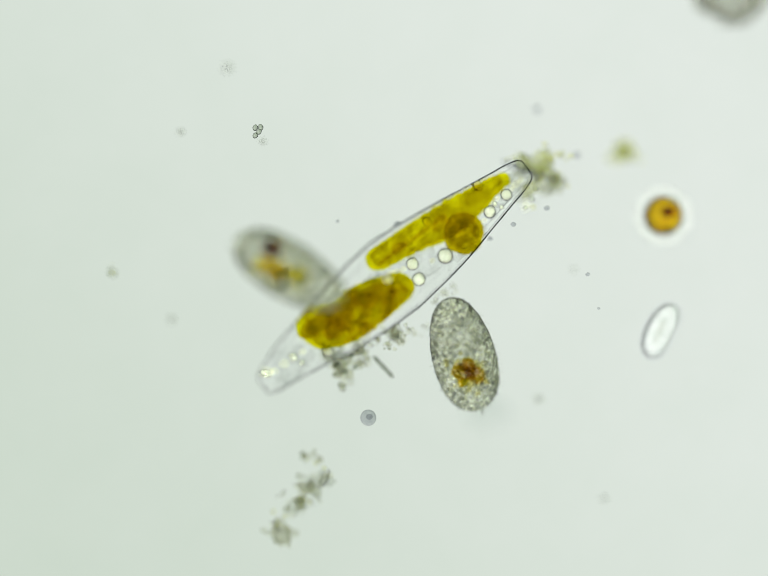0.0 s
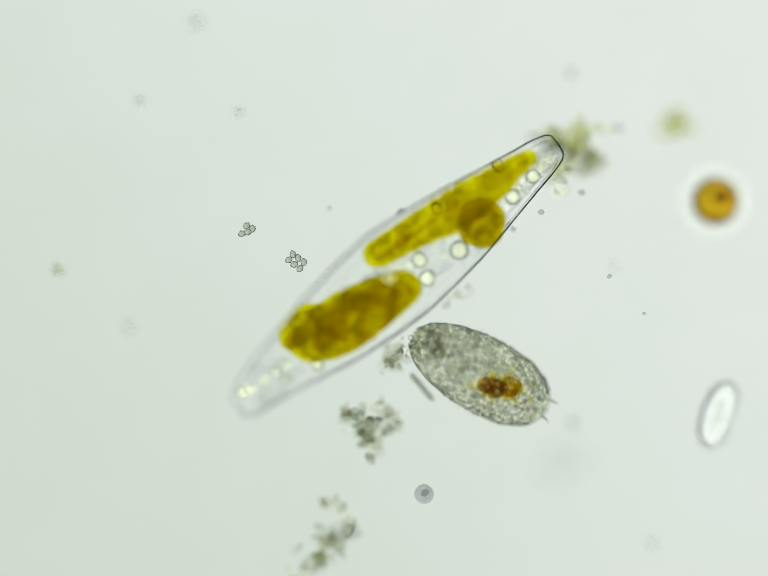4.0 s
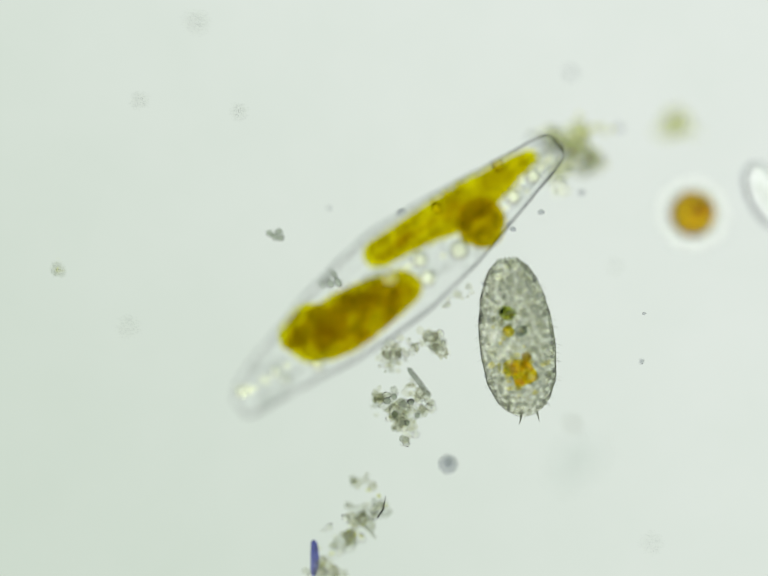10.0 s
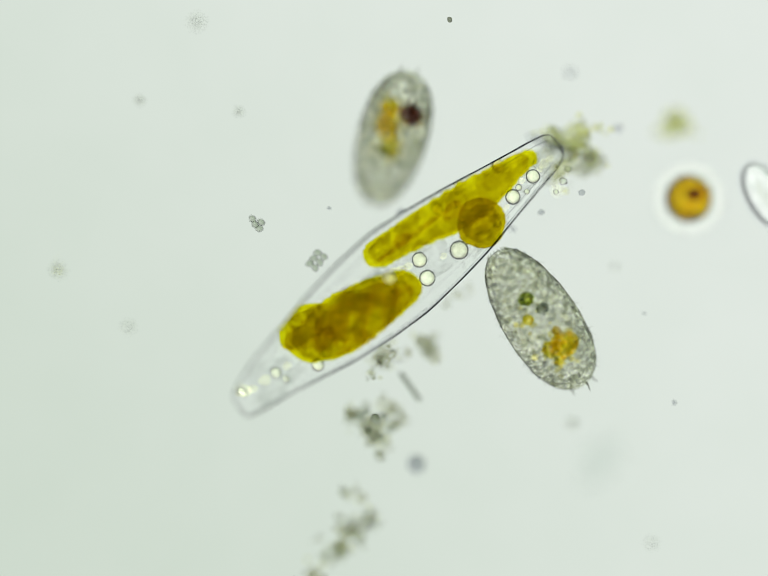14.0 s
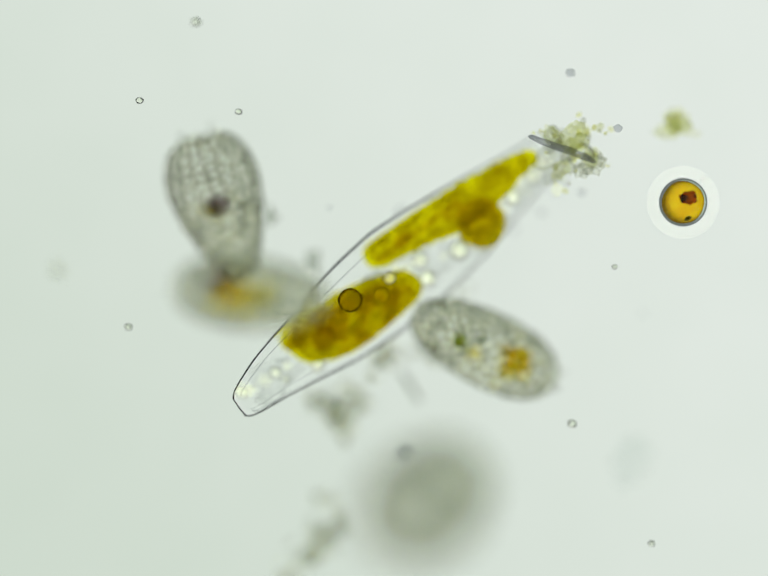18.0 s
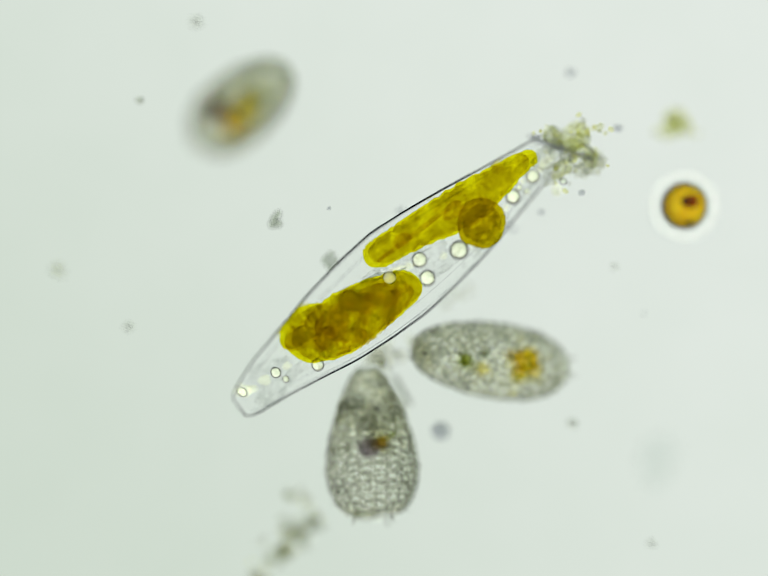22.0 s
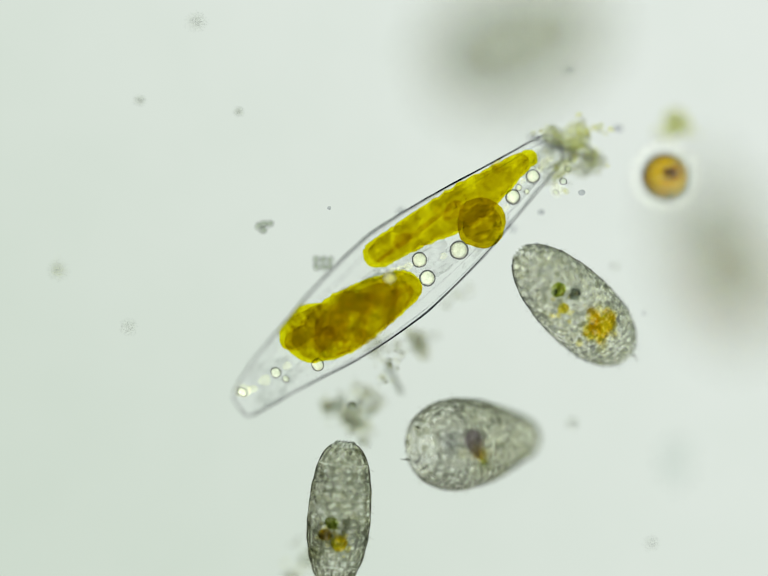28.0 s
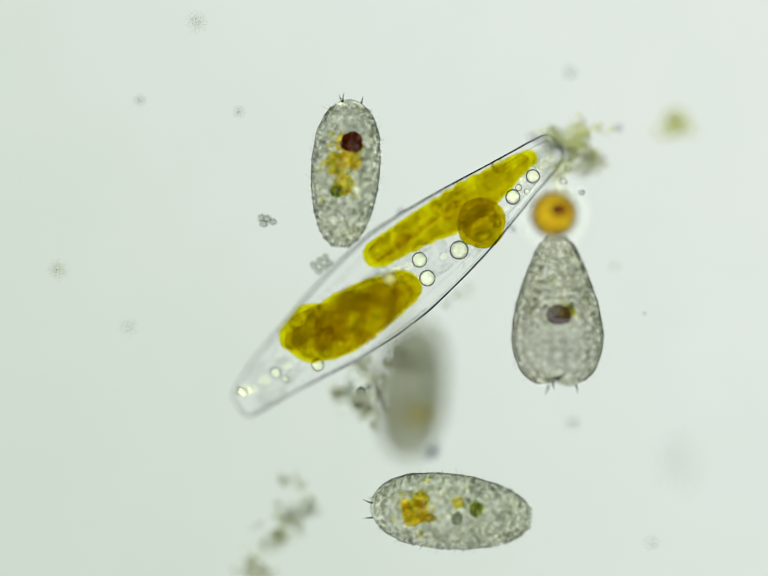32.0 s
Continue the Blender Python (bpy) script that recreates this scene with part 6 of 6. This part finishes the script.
    walk(mote_b, [
        (0, pose(-0.1647, 1.5812, 0.3, 0, 0, 0)), (11, pose(0.2933, 1.08, 0.3, 0, 0, 77)), (12, pose(0.2517, 0.6383, 0.3, 0, 0, 84)),
        (13, pose(0.24, 0.6917, 0.3, 0, 0, 91)), (14, pose(0.2233, 0.9133, 0.3, 0, 0, 98)), (14.5, pose(0.2183, 1.03, 0.3, 0, 0, 102)),
        (16, pose(0.1933, 1.48, 0.3, 0, 0, 112)), (32, pose(0.1933, 1.8133, 0.3, 0, 0, 224)),
    ])
    walk(rod_cell, [
        (0, pose(-0.3683, -1.4439, 0.1, 0, 0, 0)), (7, pose(-0.2757, -1.1295, 0.1, 0, 0, 0)), (8, pose(-0.2622, -0.9446, 0.1, 0, 0, 0)),
        (9, pose(-0.2588, -0.9161, 0.1, 0, 0, 0)), (10, pose(-0.242, -0.9278, 0.1, 0, 0, 0)), (11, pose(-0.2504, -0.9446, 0.1, 0, 0, 0)),
        (12, pose(-0.3093, -1.0959, 0.1, 0, 0, 0)), (16, pose(-0.2757, -1.1631, 0.1, 0, 0, 0)), (23, pose(-0.242, -1.1295, 0.1, 0, 0, 0)),
        (24, pose(-0.1916, -1.0287, 0.1, 0, 0, 0)), (25, pose(-0.1883, -0.9715, 0.1, 0, 0, 0)), (25.5, pose(-0.1883, -0.9782, 0.1, 0, 0, 0)),
        (27, pose(-0.2252, -1.1799, 0.1, 0, 0, 0)), (32, pose(-0.3093, -1.2304, 0.1, 0, 0, 0)),
    ])
    walk(trail, [
        (0, pose(-0.3077, -0.7965, 0.07, 0, 0, 0)), (1, pose(-0.2875, -0.837, 0.07, 0, 0, 0)), (1.5, pose(-0.2604, -0.8237, 0.07, 0, 0, 0)),
        (2, pose(-0.2169, -0.7769, 0.07, 0, 0, 0)), (3, pose(-0.2085, -0.8022, 0.07, 0, 0, 0)), (3.5, pose(-0.2001, -0.8022, 0.07, 0, 0, 0)),
        (5.3, pose(-0.1581, -1.004, 0.07, 0, 0, 0)), (6, pose(-0.1581, -1.0124, 0.07, 0, 0, 0)), (6.5, pose(-0.1497, -0.9451, 0.07, 0, 0, 0)),
        (7, pose(-0.1413, -0.7937, 0.07, 0, 0, 0)), (8, pose(-0.1244, -0.7853, 0.07, 0, 0, 0)), (9, pose(-0.1211, -0.7635, 0.07, 0, 0, 0)),
        (10, pose(-0.0824, -0.7635, 0.07, 0, 0, 0)), (11, pose(-0.0992, -0.7433, 0.07, 0, 0, 0)), (12, pose(-0.2001, -0.7769, 0.07, 0, 0, 0)),
        (13, pose(-0.1581, -0.7853, 0.07, 0, 0, 0)), (14, pose(-0.116, -0.8022, 0.07, 0, 0, 0)), (16.5, pose(-0.116, -0.8022, 0.07, 0, 0, 0)),
        (17, pose(-0.1413, -0.8106, 0.07, 0, 0, 0)), (18, pose(-0.2085, -0.819, 0.07, 0, 0, 0)), (19, pose(-0.1581, -0.7685, 0.07, 0, 0, 0)),
        (20, pose(-0.2926, -0.7601, 0.07, 0, 0, 0)), (21, pose(-0.1917, -0.7937, 0.07, 0, 0, 0)), (22, pose(-0.3094, -0.8106, 0.07, 0, 0, 0)),
        (23, pose(-0.2422, -0.8106, 0.07, 0, 0, 0)), (24, pose(0.0101, -0.8106, 0.07, 0, 0, 0)), (25, pose(-0.0572, -0.8274, 0.07, 0, 0, 0)),
        (25.5, pose(-0.0572, -0.8274, 0.07, 0, 0, 0)), (27.5, pose(-0.1581, -0.8106, 0.07, 0, 0, 0)), (29, pose(-0.2253, -0.8274, 0.07, 0, 0, 0)),
        (30, pose(-0.074, -0.8106, 0.07, 0, 0, 0)), (31, pose(-0.0992, -0.7937, 0.07, 0, 0, 0)), (32, pose(-0.3262, -0.7601, 0.07, 0, 0, 0)),
    ])

motions()
